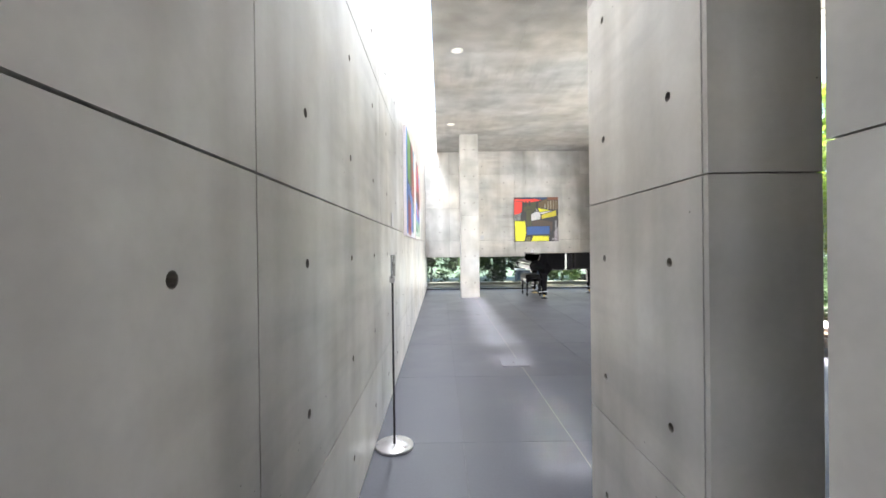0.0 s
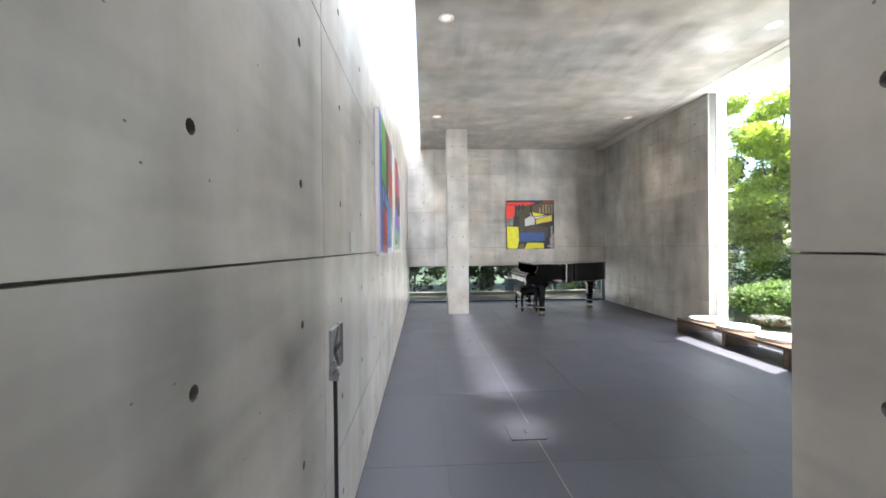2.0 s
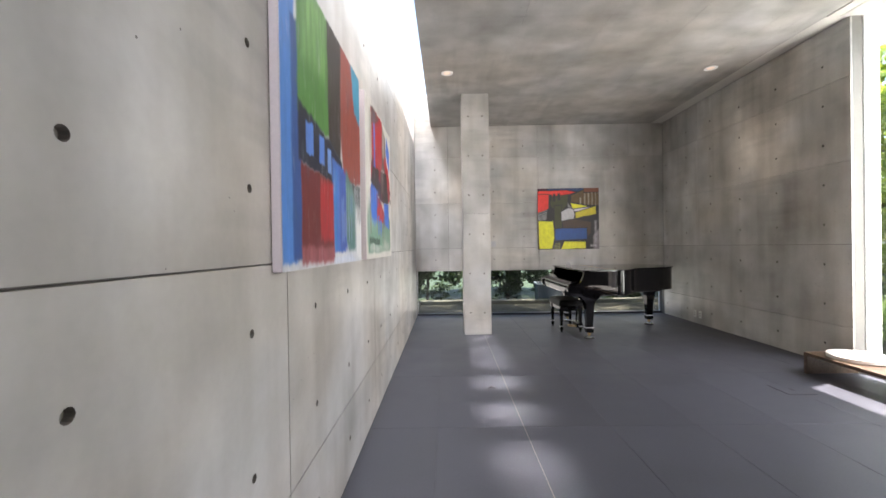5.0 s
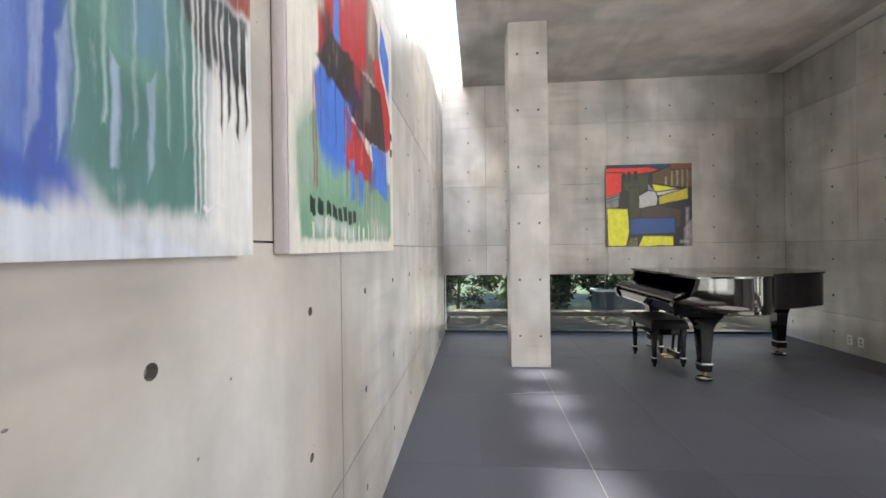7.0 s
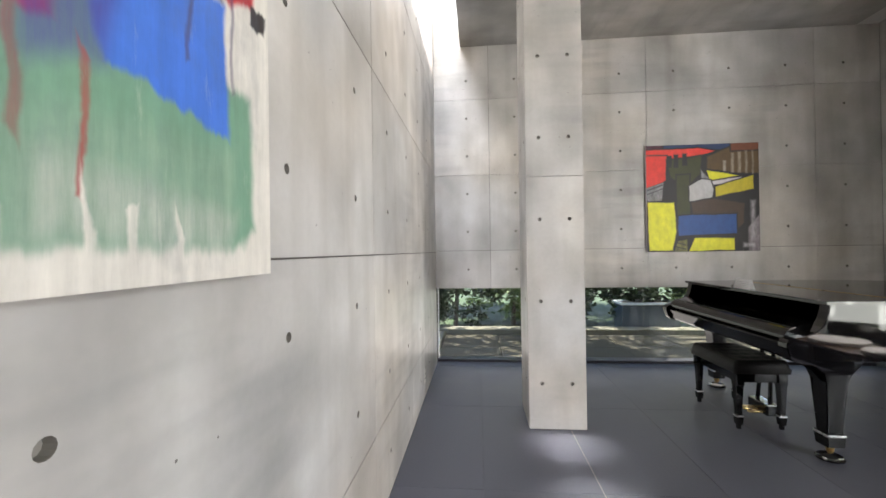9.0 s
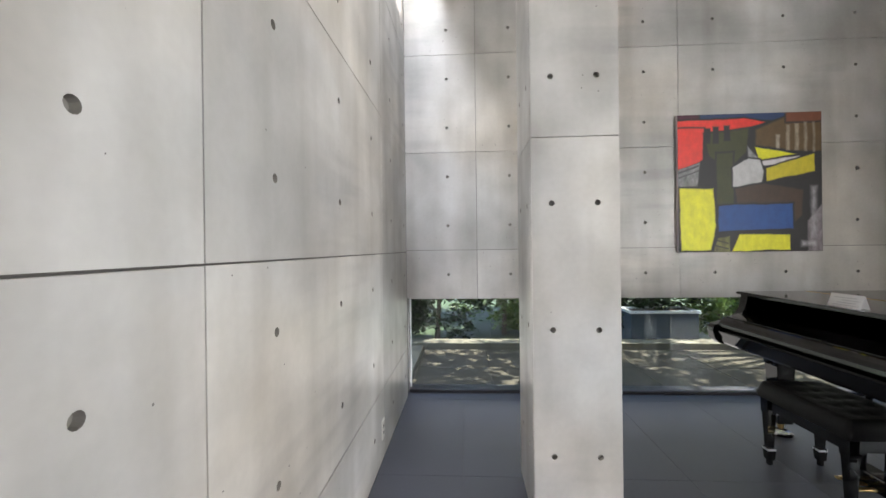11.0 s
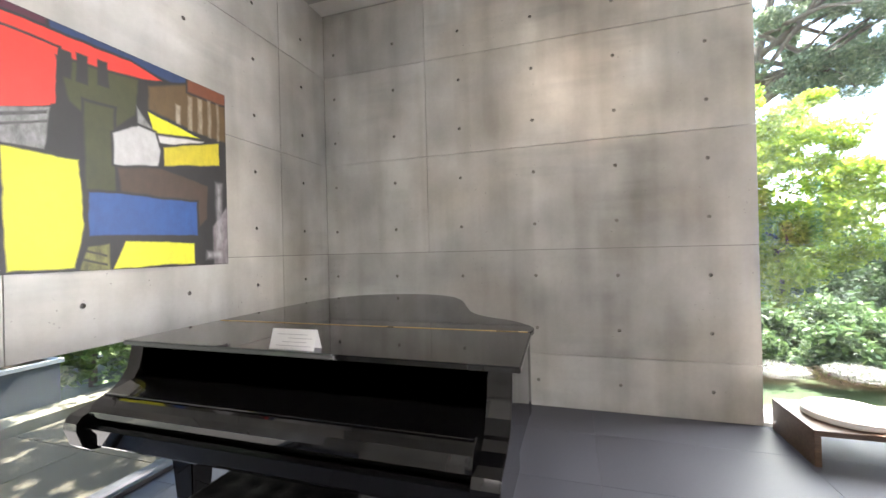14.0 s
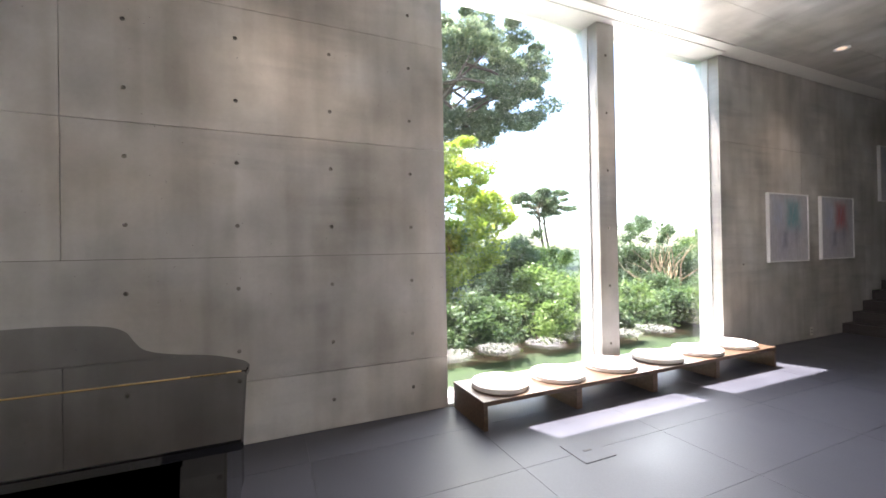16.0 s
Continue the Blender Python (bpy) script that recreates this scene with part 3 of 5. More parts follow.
# tall east windows
for nm, y0, y1 in (("window_3", MUL_N, WIN_N), ("window_4", WIN_S, MUL_S)):
    w = thing(nm, "tall frameless window pane from floor to ceiling with white jambs", "window", (5.13, (y0 + y1) / 2, 0), kind="structure")
    inv = Matrix.Translation(w.location).inverted()
    o = part("pane", box(5.125, 5.137, y0 + 0.003, y1 - 0.003, 0.03, CEIL - 0.008), GLASS, w)
    o.matrix_parent_inverse, o.visible_shadow = inv, False
    for nm2, b in (("jamb", box(5.06, 5.22, y1 - 0.012, y1, 0.03, CEIL - 0.008)), ("jamb", box(5.06, 5.22, y0, y0 + 0.012, 0.03, CEIL - 0.008)),
                   ("window_sill", box(X_E, X_OUT, y0, y1, -0.02, 0.028, 0.003))):
        o = part(nm2, b, WHITE_PAINT, w)
        o.matrix_parent_inverse = inv

# stair at the south end, its treads dark stone
stair = thing("stair", "dark stone stair rising along the concrete wall", "stair", (4.3, 0.72, 0), kind="structure")
inv = Matrix.Translation(stair.location).inverted()
for i in range(11):
    y1 = 0.62 - 0.32 * i
    o = part("step", box(3.65, X_E, max(Y_S, y1 - 0.33), y1, 0.004, 0.152 * (i + 1), 0.004), STEP, stair)
    o.matrix_parent_inverse = inv


# ---------------------------------------------------------------- things: paintings
def canvas(name, label, axis, plane, facing, a0, a1, z0, z1, thick, face_mat, edge_mat=CANVAS, frame_w=0.0):
    """A stretched canvas flat on a wall."""
    n = Vector((facing, 0, 0)) if axis == "y" else Vector((0, facing, 0))
    u = Vector((0, 0, 1)).cross(n)                 # to the viewer's right
    start = a0 if (u.y if axis == "y" else u.x) > 0 else a1
    w, h = a1 - a0, z1 - z0
    at = Vector((plane, start, z0)) if axis == "y" else Vector((start, plane, z0))
    ob = thing(name, label, "painting")
    ob.matrix_world = Matrix.Translation(at + n * 0.002) @ Matrix((u, -n, (0, 0, 1))).transposed().to_4x4()
    part("canvas", box(0, w, -thick, 0, 0, h, 0.004), edge_mat, ob)
    i = frame_w
    me = mesh_from("painted_face", [(i, -thick - 0.0015, i), (w - i, -thick - 0.0015, i), (w - i, -thick - 0.0015, h - i), (i, -thick - 0.0015, h - i)],
                   [(0, 1, 2, 3)], face_mat)
    uvl = me.uv_layers.new(name="UVMap")
    for k, c in enumerate(((0, 0), (1, 0), (1, 1), (0, 1))):
        uvl.data[k].uv = c
    f = new("painted_face", me)
    f.parent = ob
    if frame_w:
        for x0, x1, y0, y1 in ((0, w, 0, i), (0, w, h - i, h), (0, i, i, h - i), (w - i, w, i, h - i)):
            part("frame", box(x0, x1, -thick - 0.012, -thick, y0, y1, 0.003), WHITE_PAINT, ob)
    return ob


def rect(u0, u1, v0, v1):
    return [(u0, v0), (u1, v0), (u1, v1), (u0, v1)]


RED, YEL, OLIVE = (0.82, 0.035, 0.02), (0.80, 0.78, 0.015), (0.045, 0.05, 0.012)
BLUE, BROWN, BLK = (0.008, 0.075, 0.30), (0.065, 0.036, 0.022), (0.015, 0.014, 0.015)
north_face = painted("abstract blocks", (0.016, 0.015, 0.016), [
    (rect(0.13, 0.78, 0.945, 1.0), (0.012, 0.04, 0.13), 0.01, 1), (rect(0.0, 0.15, 0.955, 1.0), (0.07, 0.01, 0.03), 0.01, 1),
    ([(0.0, 0.955), (0.47, 0.965), (0.61, 0.93), (0.45, 0.885), (0.0, 0.86)], RED, 0.004, 1),
    ([(0.0, 0.9), (0.185, 0.9), (0.175, 0.67), (0.0, 0.60)], RED, 0.004, 1),
    ([(0.0, 0.60), (0.17, 0.66), (0.14, 0.48), (0.0, 0.475)], (0.30, 0.30, 0.30), 0.004, 0.75),
    ([(0.17, 0.66), (0.27, 0.70), (0.27, 0.48), (0.15, 0.48)], BLK, 0.006, 1),
    ([(0.19, 0.86), (0.5, 0.89), (0.48, 0.72), (0.36, 0.60), (0.22, 0.70)], OLIVE, 0.008, 1),
    (rect(0.275, 0.39, 0.34, 0.72), OLIVE, 0.008, 1),
    (rect(0.20, 0.22, 0.80, 0.89), BLK, 0.008, 1), (rect(0.26, 0.28, 0.80, 0.90), BLK, 0.008, 1), (rect(0.34, 0.36, 0.82, 0.91), BLK, 0.008, 1),
    ([(0.55, 0.88), (0.76, 0.97), (1.0, 0.97), (1.0, 0.72), (0.8, 0.73), (0.55, 0.77)], (0.11, 0.065, 0.02), 0.01, 1),
    (rect(0.76, 1.0, 0.935, 1.0), (0.19, 0.055, 0.02), 0.01, 1),
    (rect(0.69, 0.715, 0.74, 0.84), (0.42, 0.36, 0.28), 0.008, 0.8), (rect(0.76, 0.785, 0.73, 0.91), (0.34, 0.28, 0.2), 0.008, 0.8),
    (rect(0.82, 0.845, 0.73, 0.92), (0.34, 0.28, 0.2), 0.008, 0.8), (rect(0.88, 0.90, 0.72, 0.93), (0.3, 0.25, 0.18), 0.008, 0.8),
    (rect(0.94, 0.955, 0.71, 0.93), (0.3, 0.25, 0.18), 0.008, 0.8),
    ([(0.545, 0.755), (0.57, 0.66), (0.82, 0.70)], YEL, 0.004, 1),
    ([(0.58, 0.655), (0.85, 0.685), (0.85, 0.645), (0.58, 0.62)], (0.62, 0.6, 0.6), 0.006, 1),
    ([(0.62, 0.60), (0.95, 0.70), (0.95, 0.57), (0.62, 0.51)], (0.62, 0.52, 0.015), 0.006, 1),
    ([(0.49, 0.76), (0.57, 0.67), (0.50, 0.65)], (0.35, 0.35, 0.35), 0.008, 0.9),
    ([(0.385, 0.61), (0.5, 0.675), (0.575, 0.665), (0.6, 0.58), (0.585, 0.50), (0.48, 0.465), (0.385, 0.475)], (0.52, 0.52, 0.52), 0.006, 1),
    ([(0.4, 0.46), (0.6, 0.49), (0.87, 0.44), (0.86, 0.26), (0.8, 0.2), (0.42, 0.33)], BROWN, 0.008, 1),
    ([(0.285, 0.335), (0.8, 0.345), (0.8, 0.165), (0.285, 0.15)], BLUE, 0.005, 1),
    ([(0.012, 0.465), (0.25, 0.46), (0.265, 0.2), (0.23, 0.012), (0.02, 0.012)], YEL, 0.006, 1),
    ([(0.43, 0.125), (0.78, 0.12), (0.78, 0.012), (0.375, 0.006)], YEL, 0.005, 1),
    ([(0.275, 0.10), (0.36, 0.115), (0.36, 0.0), (0.25, 0.0)], (0.28, 0.27, 0.06), 0.006, 0.6),
    ([(0.9, 0.50), (1.0, 0.53), (1.0, 0.0), (0.815, 0.0), (0.83, 0.14), (0.90, 0.22)], (0.25, 0.22, 0.235), 0.008, 0.98),
    ([(0.86, 0.07), (0.95, 0.07), (0.95, 0.04), (0.86, 0.04)], (0.5, 0.48, 0.5), 0.02, 0.8),
    ([(0.93, 0.46), (0.96, 0.46), (0.96, 0.1), (0.93, 0.1)], (0.45, 0.43, 0.45), 0.02, 0.7),
    ([(0.835, 0.52), (0.93, 0.50), (0.915, 0.25), (0.86, 0.16), (0.845, 0.17), (0.885, 0.26), (0.89, 0.44)], (0.34, 0.31, 0.32), 0.006, 0.7),
    ([(0.0, 0.58), (0.15, 0.64), (0.15, 0.625), (0.0, 0.565)], BLK, 0.004, 0.8), ([(0.0, 0.54), (0.15, 0.60), (0.15, 0.59), (0.0, 0.53)], BLK, 0.004, 0.8),
    ([(0.26, 0.09), (0.35, 0.07), (0.35, 0.06), (0.26, 0.08)], BLK, 0.004, 0.9), ([(0.26, 0.05), (0.35, 0.03), (0.35, 0.02), (0.26, 0.04)], BLK, 0.004, 0.9),
], wobble=0.012, outline=0.012, streaks=(6.0, 3.0))
canvas("abstract_painting", "square canvas of red, yellow, blue and olive blocks with black outlines", "x", Y_N, -1,
       2.43, 3.64, 1.305, 2.515, 0.03, north_face, CANVAS)

W1 = (0.70, 0.71, 0.72)


def strokes(spots, v0, v1, width, colour, cover=0.9):
    """Upright drips: u positions with their tops and ends varied a little."""
    rng = random.Random(len(spots) * 31 + int(v0 * 100))
    return [([(u, v0 + rng.uniform(-0.03, 0.03)), (u + width, v0 + rng.uniform(-0.03, 0.03)),
              (u + width * 0.8, v1 + rng.uniform(-0.02, 0.03)), (u + width * 0.1, v1)], colour, 0.003, cover) for u in spots]


DEEP, CRIMSON, CHAR = (0.02, 0.075, 0.26), (0.44, 0.018, 0.024), (0.022, 0.016, 0.016)
west_a = painted("brushed blue green red", (0.56, 0.58, 0.60), [
    (rect(0.0, 0.11, 0.02, 1.0), (0.06, 0.21, 0.56), 0.01, 1), (rect(0.08, 0.16, 0.03, 0.8), DEEP, 0.012, 1),
    (rect(0.13, 0.47, 0.52, 1.0), (0.07, 0.22, 0.04), 0.012, 1), (rect(0.17, 0.42, 0.72, 1.0), (0.16, 0.36, 0.10), 0.04, 0.8),
    ([(0.44, 1.0), (0.68, 1.0), (0.63, 0.6), (0.62, 0.46), (0.45, 0.50)], (0.035, 0.026, 0.020), 0.012, 1),
    ([(0.64, 1.0), (1.0, 1.0), (1.0, 0.41), (0.74, 0.385), (0.66, 0.40), (0.62, 0.6)], (0.27, 0.055, 0.036), 0.010, 1),
    ([(0.82, 1.0), (1.0, 1.0), (1.0, 0.74), (0.88, 0.77)], (0.03, 0.27, 0.42), 0.012, 1),
    ([(0.13, 0.56), (0.46, 0.51), (0.64, 0.46), (0.64, 0.36), (0.5, 0.33), (0.13, 0.36)], (0.012, 0.016, 0.035), 0.012, 1),
    (rect(0.20, 0.27, 0.40, 0.51), (0.07, 0.19, 0.56), 0.006, 1), (rect(0.33, 0.39, 0.39, 0.50), (0.07, 0.19, 0.56), 0.006, 1),
    (rect(0.43, 0.48, 0.37, 0.47), (0.14, 0.28, 0.6), 0.006, 1),
    ([(0.49, 0.45), (0.66, 0.43), (0.68, 0.05), (0.50, 0.05)], (0.05, 0.16, 0.52), 0.010, 1), (rect(0.51, 0.56, 0.06, 0.4), (0.03, 0.20, 0.50), 0.02, 0.8),
    ([(0.15, 0.36), (0.49, 0.34), (0.51, 0.02), (0.15, 0.02)], (0.15, 0.018, 0.020), 0.008, 1), (rect(0.34, 0.50, 0.10, 0.33), CRIMSON, 0.015, 0.97),
    (rect(0.15, 0.51, 0.01, 0.075), (0.34, 0.10, 0.11), 0.012, 0.85),
    (rect(0.60, 0.715, 0.06, 0.42), (0.05, 0.10, 0.38), 0.020, 1), (rect(0.62, 0.66, 0.10, 0.30), (0.16, 0.26, 0.55), 0.02, 0.7),
    ([(0.70, 0.44), (0.78, 0.40), (0.89, 0.35), (0.885, 0.06), (0.74, 0.055), (0.70, 0.10)], (0.085, 0.20, 0.185), 0.016, 1),
    ([(0.73, 0.38), (0.82, 0.36), (0.81, 0.20), (0.74, 0.22)], (0.15, 0.31, 0.25), 0.03, 0.8), (rect(0.76, 0.82, 0.24, 0.33), (0.09, 0.17, 0.36), 0.02, 0.6),
    ([(0.72, 0.24), (0.79, 0.20), (0.78, 0.09), (0.72, 0.10)], (0.06, 0.16, 0.15), 0.02, 0.7),
    ([(0.80, 0.40), (0.99, 0.40), (0.99, 0.24), (0.94, 0.25), (0.87, 0.31)], (0.035, 0.045, 0.045), 0.008, 1),
    ([(0.905, 0.30), (1.0, 0.27), (1.0, 0.0), (0.895, 0.03)], (0.66, 0.67, 0.66), 0.014, 1),
] + strokes((0.915, 0.935, 0.955, 0.978), 0.33, 0.21, 0.010, CHAR, 1) + [
    ([(0.78, v), (0.86, v + 0.004), (1.0, v - 0.07 - 0.01 * k), (1.0, v - 0.076 - 0.01 * k), (0.86, v - 0.003), (0.78, v - 0.005)], W1, 0.003, 0.95)
    for k, v in enumerate((0.425, 0.41, 0.395, 0.375))] +
    strokes((0.705, 0.735, 0.772, 0.818, 0.845), 0.36, 0.14, 0.005, (0.36, 0.48, 0.48), 0.75) +
    strokes((0.862, 0.872, 0.884, 0.90, 0.914, 0.926, 0.945, 0.967, 0.988), 0.39, 0.06, 0.005, W1, 0.95) +
    strokes((0.665, 0.69, 0.745, 0.79), 0.24, 0.10, 0.012, (0.34, 0.42, 0.58), 0.7) + [
    ([(0.88, 0.075), (0.93, 0.085), (0.93, 0.079), (0.88, 0.068)], W1, 0.003, 0.9),
    ([(0.5, 0.085), (0.66, 0.085), (0.74, 0.055), (0.86, 0.05), (1.0, 0.06), (1.0, 0.0), (0.5, 0.0)], (0.55, 0.60, 0.69), 0.014, 1)],
    wobble=0.012, streaks=(9.0, 0.9), drip=0.024)
canvas("abstract_painting", "large canvas of brushed blue, green and red with white drips", "y", 0.0, 1,
       4.365, 5.655, 1.305, 2.505, 0.035, west_a)

CREAM = (0.66, 0.64, 0.58)
AZURE, GREEN = (0.05, 0.17, 0.62), (0.16, 0.32, 0.22)
dash = [([(u, 0.098 - 0.014 * u), (u + 0.033, 0.096 - 0.014 * u), (u + 0.030, 0.132 - 0.014 * u), (u - 0.001, 0.136 - 0.014 * u)],
         (0.006, 0.028, 0.018), 0.003, 1) for u in (0.103, 0.150, 0.20, 0.243, 0.285, 0.328, 0.372, 0.418)]
west_b = painted("brushed red blue green", CREAM, [
    ([(0.04, 0.27), (0.13, 0.36), (0.5, 0.36), (0.94, 0.30), (0.95, 0.08), (0.91, 0.045), (0.05, 0.03)], GREEN, 0.012, 1),
    ([(0.03, 0.30), (0.12, 0.40), (0.12, 0.16), (0.03, 0.10)], (0.30, 0.40, 0.33), 0.03, 0.8),
    ([(0.12, 0.095), (0.44, 0.085), (0.44, 0.04), (0.14, 0.05)], (0.52, 0.56, 0.54), 0.02, 0.75),
    ([(0.16, 0.50), (0.37, 0.58), (0.37, 1.0), (0.17, 0.97)], CRIMSON, 0.008, 1), (rect(0.27, 0.315, 0.60, 0.97), AZURE, 0.008, 1),
    (rect(0.12, 0.20, 0.62, 0.94), (0.40, 0.42, 0.36), 0.02, 0.8),
    ([(0.36, 0.56), (0.66, 0.68), (0.60, 1.0), (0.36, 1.0)], CRIMSON, 0.008, 1),
    ([(0.18, 0.86), (0.36, 0.92), (0.48, 0.98), (0.3, 1.0), (0.18, 0.98)], (0.10, 0.085, 0.08), 0.012, 0.9),
    ([(0.58, 0.66), (0.79, 0.62), (0.75, 0.92), (0.60, 0.97)], (0.16, 0.115, 0.095), 0.012, 1), (rect(0.62, 0.70, 0.74, 0.95), (0.42, 0.36, 0.30), 0.02, 0.75),
    ([(0.13, 0.44), (0.20, 0.51), (0.37, 0.49), (0.36, 0.235), (0.27, 0.21), (0.17, 0.225)], AZURE, 0.010, 1),
    ([(0.66, 0.72), (0.77, 0.79), (0.95, 0.60), (0.95, 0.45), (0.86, 0.43)], CRIMSON, 0.007, 1),
    ([(0.78, 0.82), (0.94, 0.66), (0.94, 0.86), (0.80, 0.96)], AZURE, 0.008, 1),
    ([(0.15, 0.495), (0.24, 0.60), (0.41, 0.62), (0.41, 0.455), (0.33, 0.46)], CHAR, 0.010, 1),
    ([(0.36, 0.61), (0.79, 0.65), (0.87, 0.425), (0.66, 0.40), (0.46, 0.415), (0.36, 0.47)], (0.036, 0.021, 0.018), 0.007, 1),
    ([(0.40, 0.56), (0.52, 0.57), (0.50, 0.45), (0.42, 0.46)], (0.045, 0.022, 0.075), 0.02, 0.8),
    ([(0.35, 0.455), (0.45, 0.415), (0.64, 0.37), (0.635, 0.265), (0.50, 0.245), (0.36, 0.255)], CRIMSON, 0.007, 1),
    ([(0.64, 0.395), (0.70, 0.405), (0.875, 0.425), (0.885, 0.215), (0.68, 0.245)], AZURE, 0.007, 1),
    ([(0.385, 0.285), (0.44, 0.285), (0.435, 0.165), (0.395, 0.155)], AZURE, 0.006, 1),
    ([(0.475, 0.265), (0.535, 0.265), (0.525, 0.14), (0.485, 0.145)], AZURE, 0.006, 1),
    ([(0.54, 0.36), (0.63, 0.36), (0.62, 0.30), (0.54, 0.29)], (0.30, 0.02, 0.02), 0.02, 0.7),
    ([(0.18, 0.62), (0.24, 0.66), (0.30, 0.50), (0.22, 0.46)], CHAR, 0.02, 0.85), ([(0.70, 0.60), (0.80, 0.60), (0.80, 0.42), (0.72, 0.40)], CHAR, 0.02, 0.8),
    ([(0.54, 0.66), (0.64, 0.66), (0.63, 0.48), (0.55, 0.46)], (0.17, 0.12, 0.11), 0.02, 0.8), ([(0.44, 0.66), (0.54, 0.64), (0.52, 0.52), (0.45, 0.54)], (0.33, 0.02, 0.03), 0.02, 0.75),
    ([(0.46, 0.45), (0.56, 0.45), (0.55, 0.38), (0.46, 0.38)], (0.05, 0.025, 0.08), 0.02, 0.8), ([(0.36, 0.46), (0.42, 0.48), (0.41, 0.34), (0.36, 0.34)], (0.03, 0.08, 0.34), 0.015, 0.8),
    ([(0.60, 0.30), (0.70, 0.32), (0.68, 0.24), (0.61, 0.22)], (0.06, 0.05, 0.24), 0.02, 0.75), ([(0.10, 0.26), (0.40, 0.24), (0.40, 0.17), (0.10, 0.18)], (0.22, 0.40, 0.30), 0.03, 0.7),
    ([(0.50, 0.16), (0.90, 0.20), (0.90, 0.08), (0.52, 0.07)], (0.24, 0.36, 0.27), 0.03, 0.7), ([(0.62, 0.13), (0.90, 0.10), (0.88, 0.04), (0.60, 0.05)], (0.42, 0.46, 0.40), 0.025, 0.7),
    (rect(0.945, 0.985, 0.50, 0.535), CHAR, 0.004, 1), (rect(0.945, 0.985, 0.425, 0.46), CHAR, 0.004, 1),
] + dash + strokes((0.12, 0.135, 0.36, 0.452, 0.545, 0.60), 0.44, 0.15, 0.012, (0.26, 0.035, 0.05), 0.75) +
    strokes((0.575, 0.655), 0.25, 0.09, 0.008, (0.34, 0.05, 0.05), 0.8) + strokes((0.17, 0.27, 0.34, 0.66, 0.80, 0.89), 0.56, 0.30, 0.010, (0.06, 0.03, 0.10), 0.7) +
    strokes((0.11, 0.19, 0.24, 0.33, 0.41, 0.47, 0.52, 0.58, 0.66, 0.71, 0.78), 0.085, 0.012, 0.016, CREAM, 0.9) +
    strokes((0.22, 0.29, 0.36, 0.44, 0.50), 0.07, 0.0, 0.006, (0.10, 0.14, 0.11), 0.8) + [
    (rect(0.05, 0.97, 0.0, 0.035), CREAM, 0.010, 0.75)], wobble=0.02, streaks=(9.0, 0.9), drip=0.022)
canvas("abstract_painting", "large square canvas of brushed red, blue and green with dark dashes", "y", 0.0, 1,
       5.81, 7.07, 1.305, 2.505, 0.04, west_b)

PALE = (0.52, 0.52, 0.56)
for y0, y1, z0, z1, tint, lab in (
        (1.58, 2.55, 1.135, 2.085, (0.10, 0.30, 0.36), "pale framed abstract with a teal wash above the bench end"),
        (0.30, 1.24, 1.145, 2.085, (0.45, 0.10, 0.11), "pale framed abstract with a red wash beside the stair"),
        (-1.55, -0.60, 2.07, 3.00, (0.35, 0.36, 0.34), "pale framed picture hung above the stair")):
    mt = painted("pale wash", PALE, [
        (rect(0.25, 0.75, 0.1, 0.5), (0.40, 0.40, 0.50), 0.15, 0.7), (rect(0.45, 0.78, 0.5, 0.9), tint, 0.12, 0.85),
        (rect(0.12, 0.35, 0.55, 0.9), (0.36, 0.44, 0.60), 0.12, 0.6), (rect(0.35, 0.45, 0.2, 0.45), (0.16, 0.16, 0.24), 0.05, 0.6),
        (rect(0.66, 0.74, 0.2, 0.5), (0.22, 0.22, 0.30), 0.05, 0.6), (rect(0.5, 0.95, 0.08, 0.3), (0.6, 0.58, 0.6), 0.12, 0.6)], wobble=0.05)
    canvas("framed_painting", lab, "y", X_E, -1, y0, y1, z0, z1, 0.03, mt, WHITE_PAINT, 0.02)


# ---------------------------------------------------------------- things: grand piano
def spline(pts, n=8):
    """A smooth line through the given points."""
    out = []
    for i in range(len(pts) - 1):
        p0, p1, p2, p3 = (Vector(pts[max(0, min(len(pts) - 1, i + k))]) for k in (-1, 0, 1, 2))
        for j in range(n):
            t = j / n
            out.append(tuple(0.5 * ((2 * p1) + (p2 - p0) * t + (2 * p0 - 5 * p1 + 4 * p2 - p3) * t ** 2 + (3 * p1 - p0 - 3 * p2 + p3) * t ** 3)))
    return out + [tuple(pts[-1])]


HX = 3.06                                                    # the hinge between front flap and main lid
curve = spline([(HX, 8.785), (3.18, 8.79), (3.32, 8.90), (3.42, 9.05), (3.54, 9.15), (3.76, 9.24), (4.05, 9.35), (4.26, 9.50), (4.38, 9.75),
                (4.36, 10.05), (4.22, 10.28), (3.95, 10.41), (3.6, 10.44), (HX, 10.44)])


def shrunk(pts, d):
    c = Vector((3.5, 9.6))
    return [tuple(Vector(p) + (c - Vector(p)).normalized() * d) for p in pts]


piano = thing("grand_piano", "black lacquered grand piano with closed lid and brass casters", "piano", (3.3, 9.6, 0))
PINV = Matrix.Translation(piano.location).inverted()


def piano_part(name, bm, mat, label="", parent=None, smooth=False):
    o = part(name, bm, mat, None, label, smooth)
    o.parent = parent or piano
    if not parent:
        o.matrix_parent_inverse = PINV
    return o


